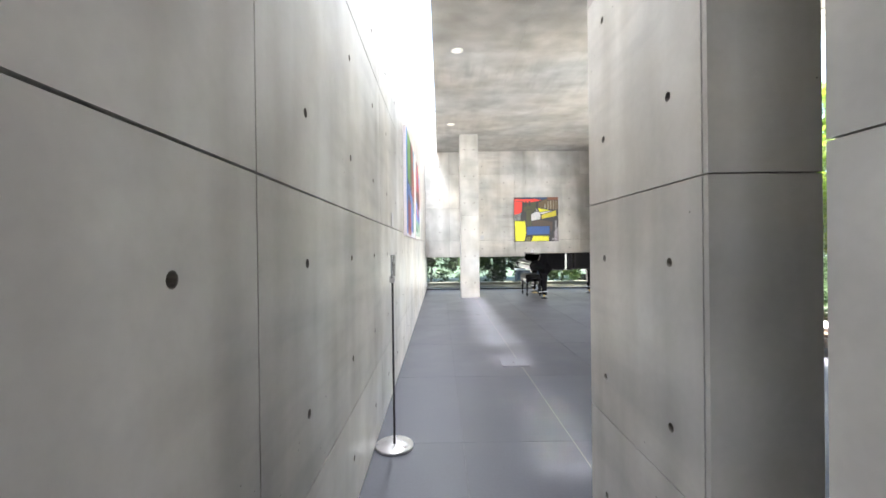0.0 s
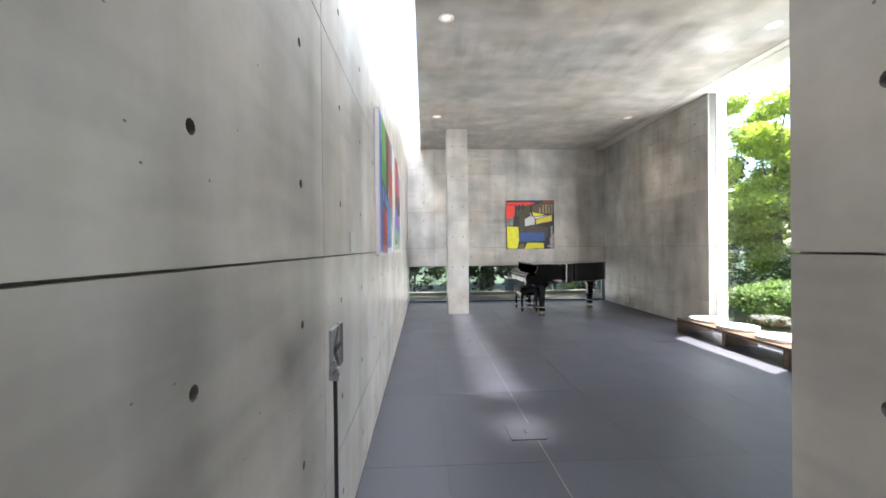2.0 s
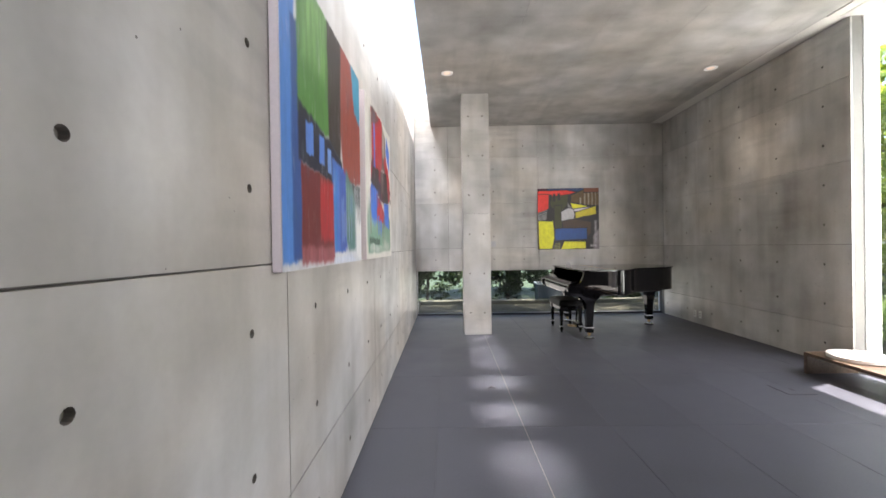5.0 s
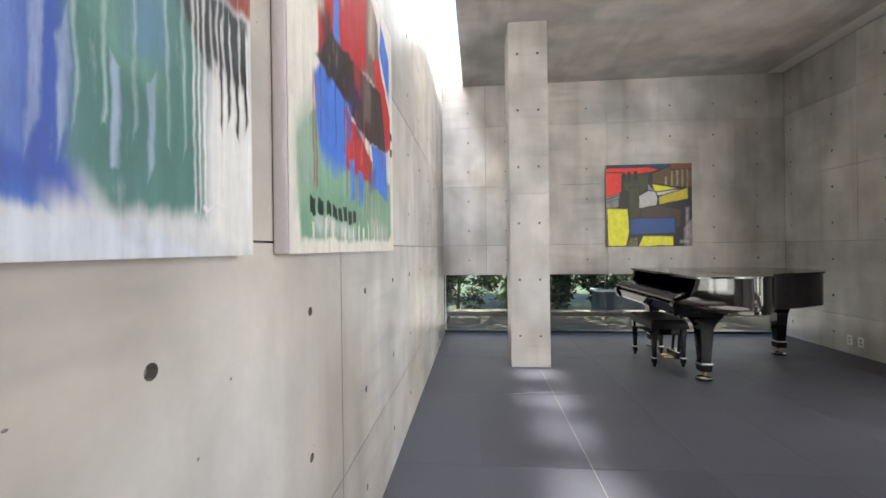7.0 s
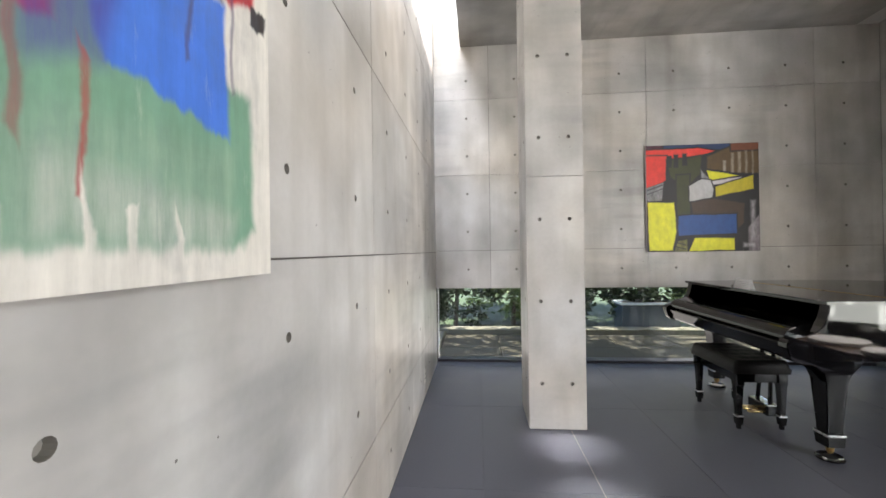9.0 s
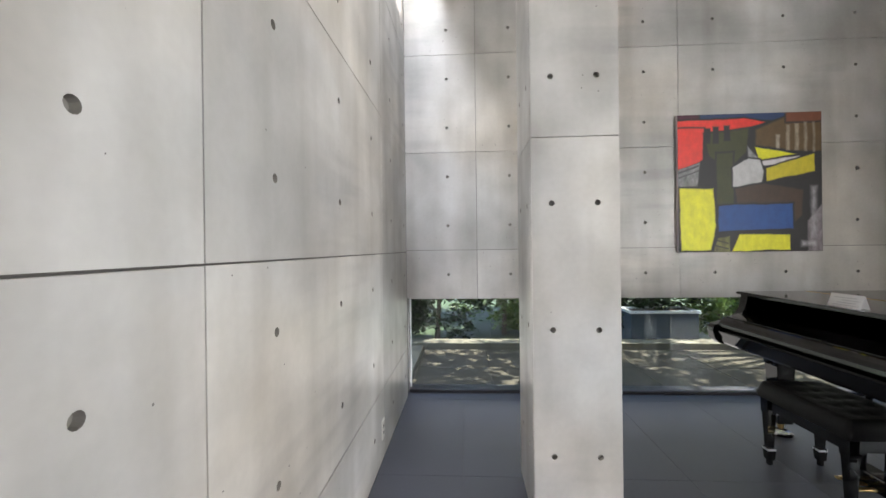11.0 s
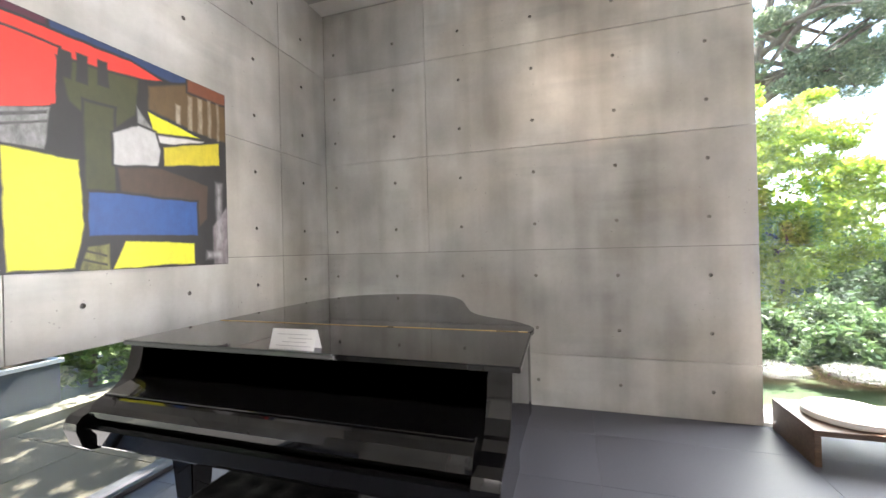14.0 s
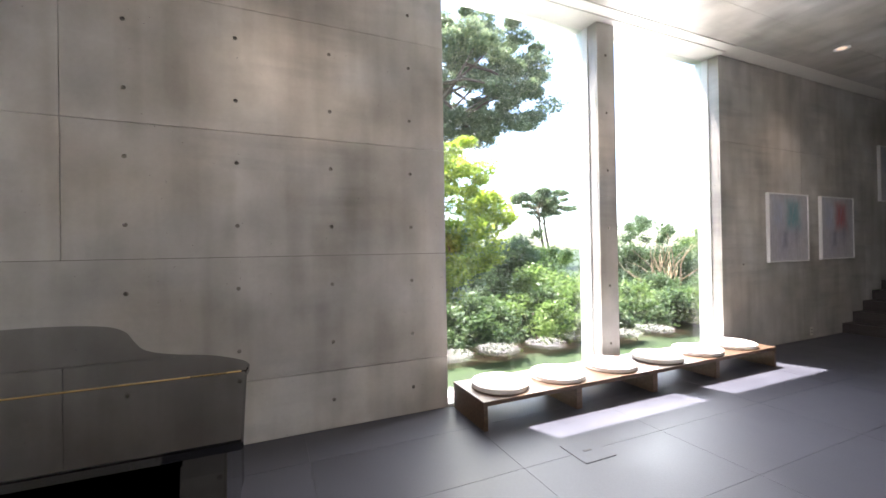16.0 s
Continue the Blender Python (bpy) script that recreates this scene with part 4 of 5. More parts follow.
rim = shrunk(curve, 0.022)
piano_part("case", extruded([(2.60, 8.81)] + rim + [(2.60, 10.415)], 0.655, 0.995, 0.004), LACQUER)
piano_part("soundboard_frame", extruded(shrunk([(2.60, 8.81)] + rim + [(2.60, 10.415)], 0.16), 0.625, 0.656), BLACK)
piano_part("lid", extruded([(HX + 0.002, 8.785)] + curve[1:-1] + [(HX + 0.002, 10.44)], 0.998, 1.018, 0.004), LACQUER)
flap = piano_part("lid_flap", extruded([(2.558, 8.769), (HX - 0.002, 8.785), (HX - 0.002, 10.44), (2.575, 10.44)], 0.998, 1.018, 0.004), LACQUER)
piano_part("hinge", box(HX - 0.004, HX + 0.004, 8.80, 10.42, 1.0175, 1.0200, 0.0008), BRASS, "long brass lid hinge")
piano_part("name_board", box(2.60, 2.625, 8.87, 10.36, 0.80, 0.992, 0.003), LACQUER)


def profiled(prof, y0, y1, bevel=0.0):
    """A bar along y with the given outline in x and z."""
    bm = bmesh.new()
    for y in (y0, y1):
        bm.faces.new([bm.verts.new((x, y, z)) for x, z in prof])
    bm.verts.ensure_lookup_table()
    n = len(prof)
    for i in range(n):
        bm.faces.new((bm.verts[i], bm.verts[(i + 1) % n], bm.verts[n + (i + 1) % n], bm.verts[n + i]))
    bmesh.ops.recalc_face_normals(bm, faces=bm.faces[:])
    if bevel:
        bmesh.ops.bevel(bm, geom=bm.edges[:], offset=bevel, segments=2, affect="EDGES")
    return bm


# closed fallboard: a shelf under the name board, then a rounded nose over the keys
piano_part("fallboard", profiled([(2.606, 0.872), (2.575, 0.874), (2.52, 0.862), (2.455, 0.846), (2.425, 0.835), (2.404, 0.818), (2.392, 0.796), (2.390, 0.776),
                                  (2.400, 0.757), (2.42, 0.748), (2.606, 0.748)], 8.88, 10.35), LACQUER)
piano_part("fall_strip", box(2.44, 2.452, 8.885, 10.345, 0.8435, 0.8475, 0.001), LACQUER)
piano_part("key_slip", profiled([(2.366, 0.748), (2.392, 0.752), (2.43, 0.668), (2.405, 0.664)], 8.88, 10.35, 0.003), LACQUER)
piano_part("key_bed", profiled([(2.405, 0.668), (2.75, 0.668), (2.75, 0.625), (2.48, 0.625), (2.43, 0.645)], 8.882, 10.348, 0.003), LACQUER)
arm = [(2.60, 0.994), (2.592, 0.95), (2.58, 0.905), (2.555, 0.862), (2.515, 0.828), (2.465, 0.806), (2.41, 0.795), (2.372, 0.784), (2.354, 0.762), (2.352, 0.735),
       (2.372, 0.672), (2.40, 0.648), (2.46, 0.635), (2.72, 0.630), (2.72, 0.994)]
for y0, y1 in ((8.80, 8.878), (10.352, 10.43)):
    bm = profiled(arm, y0, y1)
    bmesh.ops.bevel(bm, geom=[e for e in bm.edges if abs(e.verts[0].co.y - e.verts[1].co.y) < 1e-4], offset=0.004, segments=2, affect="EDGES")
    piano_part("key_block", bm, LACQUER, "curved black side arm")
for lx, ly in ((2.71, 8.96), (2.80, 10.33), (4.09, 9.945)):
    bm = bmesh.new()
    rings = []
    for z, s in ((0.655, 0.165), (0.60, 0.125), (0.555, 0.082), (0.50, 0.064), (0.20, 0.046), (0.175, 0.046), (0.17, 0.055), (0.09, 0.050), (0.085, 0.040)):
        sx = s if z < 0.56 else s * 1.0
        rings.append([bm.verts.new((lx + dx * sx, ly + dy * (s if z < 0.5 else min(s, 0.075)), z)) for dx, dy in ((-1, -1), (1, -1), (1, 1), (-1, 1))])
    for a, b in zip(rings, rings[1:]):
        for i in range(4):
            bm.faces.new((a[i], b[i], b[(i + 1) % 4], a[(i + 1) % 4]))
    bm.faces.new(rings[0])
    bm.faces.new(rings[-1][::-1])
    bmesh.ops.recalc_face_normals(bm, faces=bm.faces[:])
    bmesh.ops.bevel(bm, geom=[e for e in bm.edges if abs(e.verts[0].co.z - e.verts[1].co.z) > 0.02], offset=0.004, segments=2, affect="EDGES")
    leg = piano_part("leg", bm, LACQUER)
    piano_part("leg_band", box(lx - 0.056, lx + 0.056, ly - 0.056, ly + 0.056, 0.155, 0.17, 0.002), STEEL, "bright metal band", leg)
    piano_part("caster", lathe([(0.014, 0.04), (0.016, 0.09), (0.022, 0.088), (0.020, 0.05)][::-1], 16, (lx, ly, 0)), BRASS, "brass caster", leg)
    piano_part("caster_cup", lathe([(0.072, 0.003), (0.075, 0.012), (0.066, 0.022), (0.040, 0.014), (0.001, 0.014)], 28, (lx, ly, 0)), LACQUER,
               "round black caster cup", leg)
# pedal lyre
lyre = piano_part("pedal_lyre", box(2.70, 2.80, 9.50, 9.72, 0.045, 0.13, 0.008), LACQUER)
for y in (9.54, 9.68):
    piano_part("lyre_post", tube([(2.75, y, 0.12), (2.77, y + (9.61 - y) * 0.2, 0.4), (2.80, y, 0.6)], [0.016, 0.014, 0.016], 10), LACQUER, "", lyre)
for y in (9.555, 9.61, 9.665):
    piano_part("pedal", box(2.60, 2.705, y - 0.014, y + 0.014, 0.055, 0.067, 0.004), BRASS, "brass pedal", lyre)

# card standing on the lid
card = thing("lid_card", "small white printed card standing on the piano lid", "card", (2.605, 9.595, 1.0185))
bm = bmesh.new()
v = [bm.verts.new(p) for p in ((-0.02, -0.097, 0.0), (-0.02, 0.097, 0.0), (0.004, 0.097, 0.072), (0.004, -0.097, 0.072), (0.028, -0.097, 0.0), (0.028, 0.097, 0.0))]
bm.faces.new((v[0], v[3], v[2], v[1]))
bm.faces.new((v[3], v[4], v[5], v[2]))
bmesh.ops.solidify(bm, geom=bm.faces[:], thickness=0.0012)
part("folded_card", bm, PAPER, card)
for k in range(4):
    h = 0.014 + 0.013 * k
    o = part("print_line", box(-0.0003, 0.0003, -0.08 + 0.02 * (k % 2), 0.07 - 0.025 * (k % 3), -0.0012, 0.0012), INK, card, "grey line of print")
    o.matrix_local = pose(-0.02 + 0.024 * h / 0.072 - 0.0006, 0, h, 0, 18.4, 0)

# piano stool
stool = thing("piano_stool", "black buttoned leather piano stool with square legs", "stool", (2.57, 9.645, 0))
SX, SY = 0.175, 0.29
bm = bmesh.new()
bmesh.ops.create_grid(bm, x_segments=30, y_segments=54, size=1)
tufts = [(-0.085 + 0.085 * i, -0.22 + 0.11 * j) for i in range(3) for j in range(5)]
for vv in bm.verts:
    x, y = vv.co.x * (SX + 0.02), vv.co.y * (SY + 0.02)
    ex, ey = max(0, abs(vv.co.x) - 0.86) / 0.14, max(0, abs(vv.co.y) - 0.93) / 0.07
    z = 0.512 - 0.06 * min(1, ex * ex + ey * ey) - sum(0.005 * math.exp(-((x - a) ** 2 + (y - b) ** 2) / 0.0011) for a, b in tufts)
    vv.co = (x, y, z)
ring = bmesh.ops.extrude_edge_only(bm, edges=[e for e in bm.edges if e.is_boundary])
for e in ring["geom"]:
    if isinstance(e, bmesh.types.BMVert):
        e.co.z = 0.415
        e.co.x *= 0.985
        e.co.y *= 0.99
bmesh.ops.recalc_face_normals(bm, faces=bm.faces[:])
seat = part("seat", bm, LEATHER, stool, "tufted black leather seat", True)
for a, b in tufts:
    part("button", lathe([(0.001, 0.5085), (0.008, 0.507), (0.009, 0.503), (0.006, 0.499)][::-1], 10, (a, b, 0)), LEATHER, seat)
part("apron", box(-SX + 0.01, SX - 0.01, -SY + 0.01, SY - 0.01, 0.345, 0.415, 0.004), LACQUER, stool)
for sx in (-1, 1):
    for sy in (-1, 1):
        bm = bmesh.new()
        cx_, cy_ = sx * (SX - 0.025), sy * (SY - 0.025)
        rings = []
        for z, s in ((0.412, 0.029), (0.33, 0.029), (0.32, 0.025), (0.11, 0.017), (0.105, 0.024), (0.035, 0.020), (0.03, 0.012), (0.0, 0.012)):
            rings.append([bm.verts.new((cx_ + dx * s, cy_ + dy * s, z)) for dx, dy in ((-1, -1), (1, -1), (1, 1), (-1, 1))])
        for a, b in zip(rings, rings[1:]):
            for i in range(4):
                bm.faces.new((a[i], b[i], b[(i + 1) % 4], a[(i + 1) % 4]))
        bm.faces.new(rings[0])
        bm.faces.new(rings[-1][::-1])
        bmesh.ops.recalc_face_normals(bm, faces=bm.faces[:])
        leg = part("leg", bm, LACQUER, stool)
        part("leg_band", box(cx_ - 0.0245, cx_ + 0.0245, cy_ - 0.0245, cy_ + 0.0245, 0.092, 0.104, 0.001), STEEL, leg, "bright metal band")


# ---------------------------------------------------------------- things: window bench and cushions
BX0, BX1, BY0, BY1, BZ = 4.365, 4.905, 3.48, 7.25, 0.222
bench = thing("window_bench", "long low dark wooden bench along the window", "bench", (4.63, 5.36, 0))
BINV = Matrix.Translation(bench.location).inverted()
for nm, b in [("seat_board", box(BX0, BX1, BY0, BY1, BZ - 0.035, BZ, 0.003))] + \
        [("end_board", box(BX0 + 0.001, BX1 - 0.001, y0, y1, 0, BZ - 0.035, 0.002)) for y0, y1 in ((BY1 - 0.036, BY1 - 0.001), (BY0 + 0.001, BY0 + 0.036))] + \
        [("support_board", box(BX0 + 0.03, BX1 - 0.06, y - 0.03, y + 0.03, 0, BZ - 0.035, 0.002)) for y in (6.30, 5.38, 4.46)]:
    o = part(nm, b, BENCH_WOOD, bench)
    o.matrix_parent_inverse = BINV


def cushion():
    ob = thing("round_cushion", "round white cloth cushion lying on the window bench", "cushion", (0, 0, 0), "cushions on the bench")
    r, h = 0.238, 0.046
    body = part("pad", lathe([(r - 0.02, 0.0), (r - 0.004, 0.006), (r, 0.016), (r, 0.032), (r - 0.005, 0.041), (r - 0.02, h), (r * 0.7, h + 0.005), (r * 0.3, h + 0.006), (0.002, h + 0.004)], 56),
                CUSHION, ob, "", True)
    for z in (0.010, 0.039):
        bm = bmesh.new()
        seg = 56
        rr = [[bm.verts.new(((r + 0.001 + 0.004 * math.cos(q)) * math.cos(2 * math.pi * i / seg), (r + 0.001 + 0.004 * math.cos(q)) * math.sin(2 * math.pi * i / seg),
                             z + 0.004 * math.sin(q))) for i in range(seg)] for q in (0, 1.57, 3.14, 4.71)]
        for a, b in zip(rr, rr[1:] + rr[:1]):
            for i in range(seg):
                bm.faces.new((a[i], b[i], b[(i + 1) % seg], a[(i + 1) % seg]))
        part("piping", bm, PIPING, body, "cream piping seam", True)
    return ob


first_cushion = cushion()
spots = [(4.635, 6.94, 0), (4.625, 6.345, 40), (4.635, 5.70, 100), (4.63, 5.06, 20), (4.62, 4.45, 75), (4.63, 3.84, 130)]
first_cushion.matrix_world = pose(spots[0][0], spots[0][1], BZ + 0.001, 0, 0, spots[0][2])
for x, y, a in spots[1:]:
    copy_thing(first_cushion, pose(x, y, BZ + 0.001, 0, 0, a))


# ---------------------------------------------------------------- things: arrow sign on its stand
stand = thing("sign_stand", "slim stand with a small arrow sign on a round base", "sign", (0.114, 2.35, 0))
part("base", lathe([(0.108, 0.0), (0.112, 0.004), (0.112, 0.014), (0.106, 0.019), (0.001, 0.020)], 40), STEEL, stand, "round white metal base", True)
part("pole", lathe([(0.0065, 0.018), (0.0065, 0.985), (0.004, 0.99)], 12), DARK_METAL, stand, "thin dark pole")
clip = part("clip", box(-0.016, 0.016, -0.02, 0.006, 0.965, 1.005, 0.004), STEEL, stand)
sign = part("sign_plate", box(0.0, 0.010, -0.074, 0.074, 0.998, 1.128, 0.001), ACRYLIC, stand, "thick clear acrylic plate")
for y0, y1, z0, z1 in ((-0.0755, -0.0743, 0.997, 1.129), (0.0743, 0.0755, 0.997, 1.129), (-0.074, 0.074, 0.9965, 0.9977), (-0.074, 0.074, 1.1283, 1.1295)):
    part("plate_edge", box(0.0, 0.010, y0, y1, z0, z1), ACRYLIC_EDGE, sign, "frosted plate edge")
for p0, p1 in (((0.055, 1.068), (-0.055, 1.068)), ((-0.055, 1.068), (-0.005, 1.115)), ((-0.055, 1.068), (-0.005, 1.021))):
    d = Vector((0, p1[0] - p0[0], p1[1] - p0[1]))
    o = part("arrow_stroke", box(0, 0.0012, -0.008, d.length + 0.008, -0.009, 0.009), BLACK, sign, "black arrow stroke")
    o.matrix_local = pose(0.0104, p0[0], p0[1], math.degrees(math.atan2(d.z, d.y)), 0, 0)


# ---------------------------------------------------------------- things: plates, outlets, lamps
def wall_card(name, label, category, axis, plane, facing, a, z, w, h, thick, mat, lines=0):
    n = Vector((facing, 0, 0)) if axis == "y" else Vector((0, facing, 0))
    u = Vector((0, 0, 1)).cross(n)
    ob = thing(name, label, category)
    at = Vector((plane, a, z)) if axis == "y" else Vector((a, plane, z))
    ob.matrix_world = Matrix.Translation(at + n * 0.001) @ Matrix((u, -n, (0, 0, 1))).transposed().to_4x4()
    part("plate", box(-w / 2, w / 2, -thick, 0, -h / 2, h / 2, 0.0015), mat, ob)
    for k in range(lines):
        part("print_line", box(-w * 0.36, w * (0.1 + 0.2 * (k % 2)), -thick - 0.0006, -thick + 0.0002, h * (0.3 - 0.11 * k) - 0.0018, h * (0.3 - 0.11 * k) + 0.0018), INK, ob)
    return ob


wall_card("title_card", "small white printed title card fixed beside the painting", "label", "y", 0.0, 1, 3.295, 1.402, 0.115, 0.108, 0.008, CARD, 6)
wall_card("title_card", "small white title card on the concrete wall beside the column", "label", "x", Y_N, -1, 1.545, 1.432, 0.10, 0.11, 0.006, CARD, 4)
for nm, axis, pl, fc, a, z, mt in (("wall_outlet", "y", 0.0, 1, 9.88, 0.20, PLASTIC), ("wall_outlet", "y", X_E, -1, 10.01, 0.165, PLASTIC),
                                   ("wall_outlet", "y", X_E, -1, 9.87, 0.165, PLASTIC), ("wall_outlet", "y", X_E, -1, 1.49, 0.11, PLASTIC)):
    o = wall_card(nm, "small ivory power outlet set low in the concrete wall", "outlet", axis, pl, fc, a, z, 0.07, 0.12, 0.006, mt)
    for k in (-0.02, 0.02):
        part("socket", box(-0.012, 0.012, -0.0075, -0.005, k - 0.008, k + 0.008, 0.001), DARK_METAL, o)
for lx, ly in ((0.65, 8.53), (0.65, 5.33), (0.65, 2.15), (4.27, 8.53), (4.27, 5.36), (4.25, 2.19)):
    lamp = thing("ceiling_downlight", "round recessed ceiling downlight, lit warm", "lamp", (lx, ly, CEIL), "ceiling downlights")
    bm = bmesh.new()
    seg = 28
    rr = [[bm.verts.new((r * math.cos(2 * math.pi * i / seg), r * math.sin(2 * math.pi * i / seg), z)) for i in range(seg)]
          for r, z in ((0.082, 0.0), (0.082, -0.005), (0.070, -0.006), (0.058, -0.003), (0.050, -0.001))]
    for a, b in zip(rr, rr[1:]):
        for i in range(seg):
            bm.faces.new((a[i], a[(i + 1) % seg], b[(i + 1) % seg], b[i]))
    part("trim_ring", bm, WHITE_PAINT, lamp, "white trim ring", True)
    part("lens", lathe([(0.001, -0.0035), (0.049, -0.0025), (0.049, -0.001)], 24), LAMP, lamp, "glowing warm lens")
    sp = new("lamp_light", bpy.data.lights.new("lamp_light", "SPOT"))
    sp.data.energy, sp.data.color, sp.data.spot_size, sp.data.spot_blend, sp.data.shadow_soft_size = LAMP_POWER, (1.0, 0.84, 0.66), radians(106), 1.0, 0.05
    sp.location = (lx, ly, CEIL - 0.02)
# floor boxes
for fx, fy in ((1.12, 4.03), (3.82, 6.76), (1.03, 6.93)):
    fb = thing("floor_box", "flush square floor socket lid set in the stone tiles", "floor box", (fx, fy, 0.0))
    small = fx == 1.03
    s = 0.03 if small else 0.125
    part("lid", box(-s, s, -s, s, 0.0005, 0.0045, 0.001), TILE, fb)
    for x0, x1, y0, y1 in ((-s - 0.005, -s, -s, s), (s, s + 0.005, -s, s), (-s, s, -s - 0.005, -s), (-s, s, s, s + 0.005)):
        part("rim", box(x0, x1, y0, y1, 0.0002, 0.0035), DARK_METAL, fb)
    part("pull", box(-0.008, 0.008, -0.03, 0.03, 0.0045, 0.007, 0.001) if not small else box(-0.01, 0.01, -0.01, 0.01, 0.0045, 0.007), BLACK, fb)


# ---------------------------------------------------------------- garden
bm = bmesh.new()
bmesh.ops.create_grid(bm, x_segments=60, y_segments=60, size=1)
for vv in bm.verts:
    s = lambda q: math.copysign(abs(q) ** 3, q) * 900
    vv.co = (s(vv.co.x), s(vv.co.y), -0.16)
structure("ground", bm, GRASS, "lawn and garden soil around the building", "ground")

# terrace outside the low window
terrace = structure("terrace", box(-0.35, 7.0, Y_N + 0.25, 13.25, -0.15, -0.075), GROUT, "grey slate terrace outside the low window", "terrace")
for i in range(8):
    for j in range(2):
        x0, y0 = -0.05 + i * 0.86, Y_N + 0.27 + j * 0.84
        o = part("slab", box(x0 + 0.003, x0 + 0.857, y0 + 0.003, y0 + 0.837, -0.078, -0.055, 0.003), TERRACE, terrace)
kerb = structure("kerb", box(-0.35, 7.0, 12.97, 13.25, -0.15, 0.03, 0.01), KERB, "sandstone kerb edging the terrace", "kerb")
box_l = structure("kerb_side", box(-0.35, -0.06, Y_N + 0.3, 12.96, -0.15, 0.0, 0.01), KERB, "sandstone kerb at the terrace side", "kerb")


def leaf_cloud(centres, radii, counts, size, squash=0.8, shell=0.55):
    """Many small folded leaves in loose clumps."""
    rng = np.random.default_rng(int(abs(sum(c[0] * 13 + c[1] * 7 + c[2] * 3 for c in centres)) * 10) % 100000)
    vs, fs, base = [], [], 0
    for c, r, n in zip(centres, radii, counts):
        d = rng.normal(size=(n, 3))
        d /= np.linalg.norm(d, axis=1)[:, None]
        q = r * (shell + (1 - shell) * rng.random(n)) * (0.75 + 0.5 * rng.random(n))
        p = np.array(c) + d * q[:, None] * np.array((1, 1, squash))
        a = rng.normal(size=(n, 3))
        a[:, 2] *= 0.55
        a /= np.linalg.norm(a, axis=1)[:, None]
        b = np.cross(a, rng.normal(size=(n, 3)) * 0.6 + np.array((0, 0, 1.0)))
        b /= np.linalg.norm(b, axis=1)[:, None] + 1e-6
        s = (size * (0.6 + 0.8 * rng.random(n)))[:, None]
        quad = np.stack((p - a * s, p + b * s * 0.45 - a * s * 0.1, p + a * s, p - b * s * 0.45 - a * s * 0.1), axis=1)
        vs.append(quad.reshape(-1, 3))
        fs.append(base + np.arange(4 * n).reshape(n, 4))
        base += 4 * n
    return np.concatenate(vs), np.concatenate(fs)


def crown_part(name, cloud, mat, parent):
    v, f = cloud
    me = bpy.data.meshes.new(name)
    me.vertices.add(len(v))
    me.vertices.foreach_set("co", v.astype(np.float32).ravel())
    me.loops.add(f.size)
    me.loops.foreach_set("vertex_index", f.astype(np.int32).ravel())
    me.polygons.add(len(f))
    me.polygons.foreach_set("loop_start", np.arange(0, f.size, 4, dtype=np.int32))
    me.update(calc_edges=True)
    me.validate()
    me.materials.append(mat)
    o = new(name, me)
    o.parent = parent
    return o


def clumps(centre, spread_xyz, n, r, seed):
    rng = random.Random(seed)
    out = []
    while len(out) < n:
        p = [rng.uniform(-1, 1) for _ in range(3)]
        if sum(q * q for q in p) <= 1:
            out.append((tuple(c + q * s for c, q, s in zip(centre, p, spread_xyz)), r * rng.uniform(0.6, 1.3)))
    return [o[0] for o in out], [o[1] for o in out]


def tree(name, label, category, at, trunk, limbs, centre, spread_xyz, n, r, leaves, size, mat, seed, bark=None, squash=0.8):
    ob = thing(name, label, category, at)
    trunk_r = trunk[1]
    pts = [(0, 0, -0.2)] + [tuple(p) for p in trunk[0]]
    part("trunk", tube(pts, [trunk_r * (1 - 0.6 * i / max(1, len(pts) - 1)) for i in range(len(pts))], 9), bark or BARK, ob, "", True)
    cs, rs = clumps(centre, spread_xyz, n, r, seed)
    rng = random.Random(seed + 1)
    top = Vector(pts[-1])
    for k in range(limbs):
        c = Vector(cs[k % len(cs)])
        a = Vector(pts[1]).lerp(top, rng.uniform(0.35, 1.0))
        mid = a.lerp(c, 0.5) + Vector((rng.uniform(-.2, .2), rng.uniform(-.2, .2), rng.uniform(-.05, .25)))
        part("limb", tube([a, mid, c], [trunk_r * 0.35, trunk_r * 0.22, trunk_r * 0.08], 6), bark or BARK, ob, "", True)
    crown_part("crown", leaf_cloud(cs, rs, [leaves // n] * n, size, squash), mat, ob)
    return ob


# yellow-green maple outside the tall window
tree("maple_tree", "bright yellow-green maple tree outside the tall window", "tree", (9.3, 5.35, -0.16), ([(0.1, 0.0, 0.8), (0.0, 0.1, 1.7)], 0.09), 8,
     (0, 0.15, 2.25), (1.30, 1.40, 1.85), 120, 0.36, 62000, 0.045, MAPLE, 3, squash=0.5)
tree("broadleaf_tree", "tall light-green broadleaf tree in the garden", "tree", (9.6, 11.0, -0.16), ([(0.1, 0.2, 1.5), (0.0, 0.3, 3.2)], 0.13), 9,
     (0.0, 0.0, 3.1), (2.1, 2.3, 2.6), 130, 0.48, 70000, 0.055, MAPLE, 5, squash=0.5)
tree("broadleaf_tree", "tall dark-green broadleaf tree in the garden", "tree", (14.5, 12.5, -0.16), ([(0.1, 0.2, 2.5), (0.0, 0.3, 4.2)], 0.16), 8,
     (0.0, 0.0, 4.0), (2.8, 3.2, 3.0), 90, 0.6, 40000, 0.075, BROAD, 6, squash=0.6)
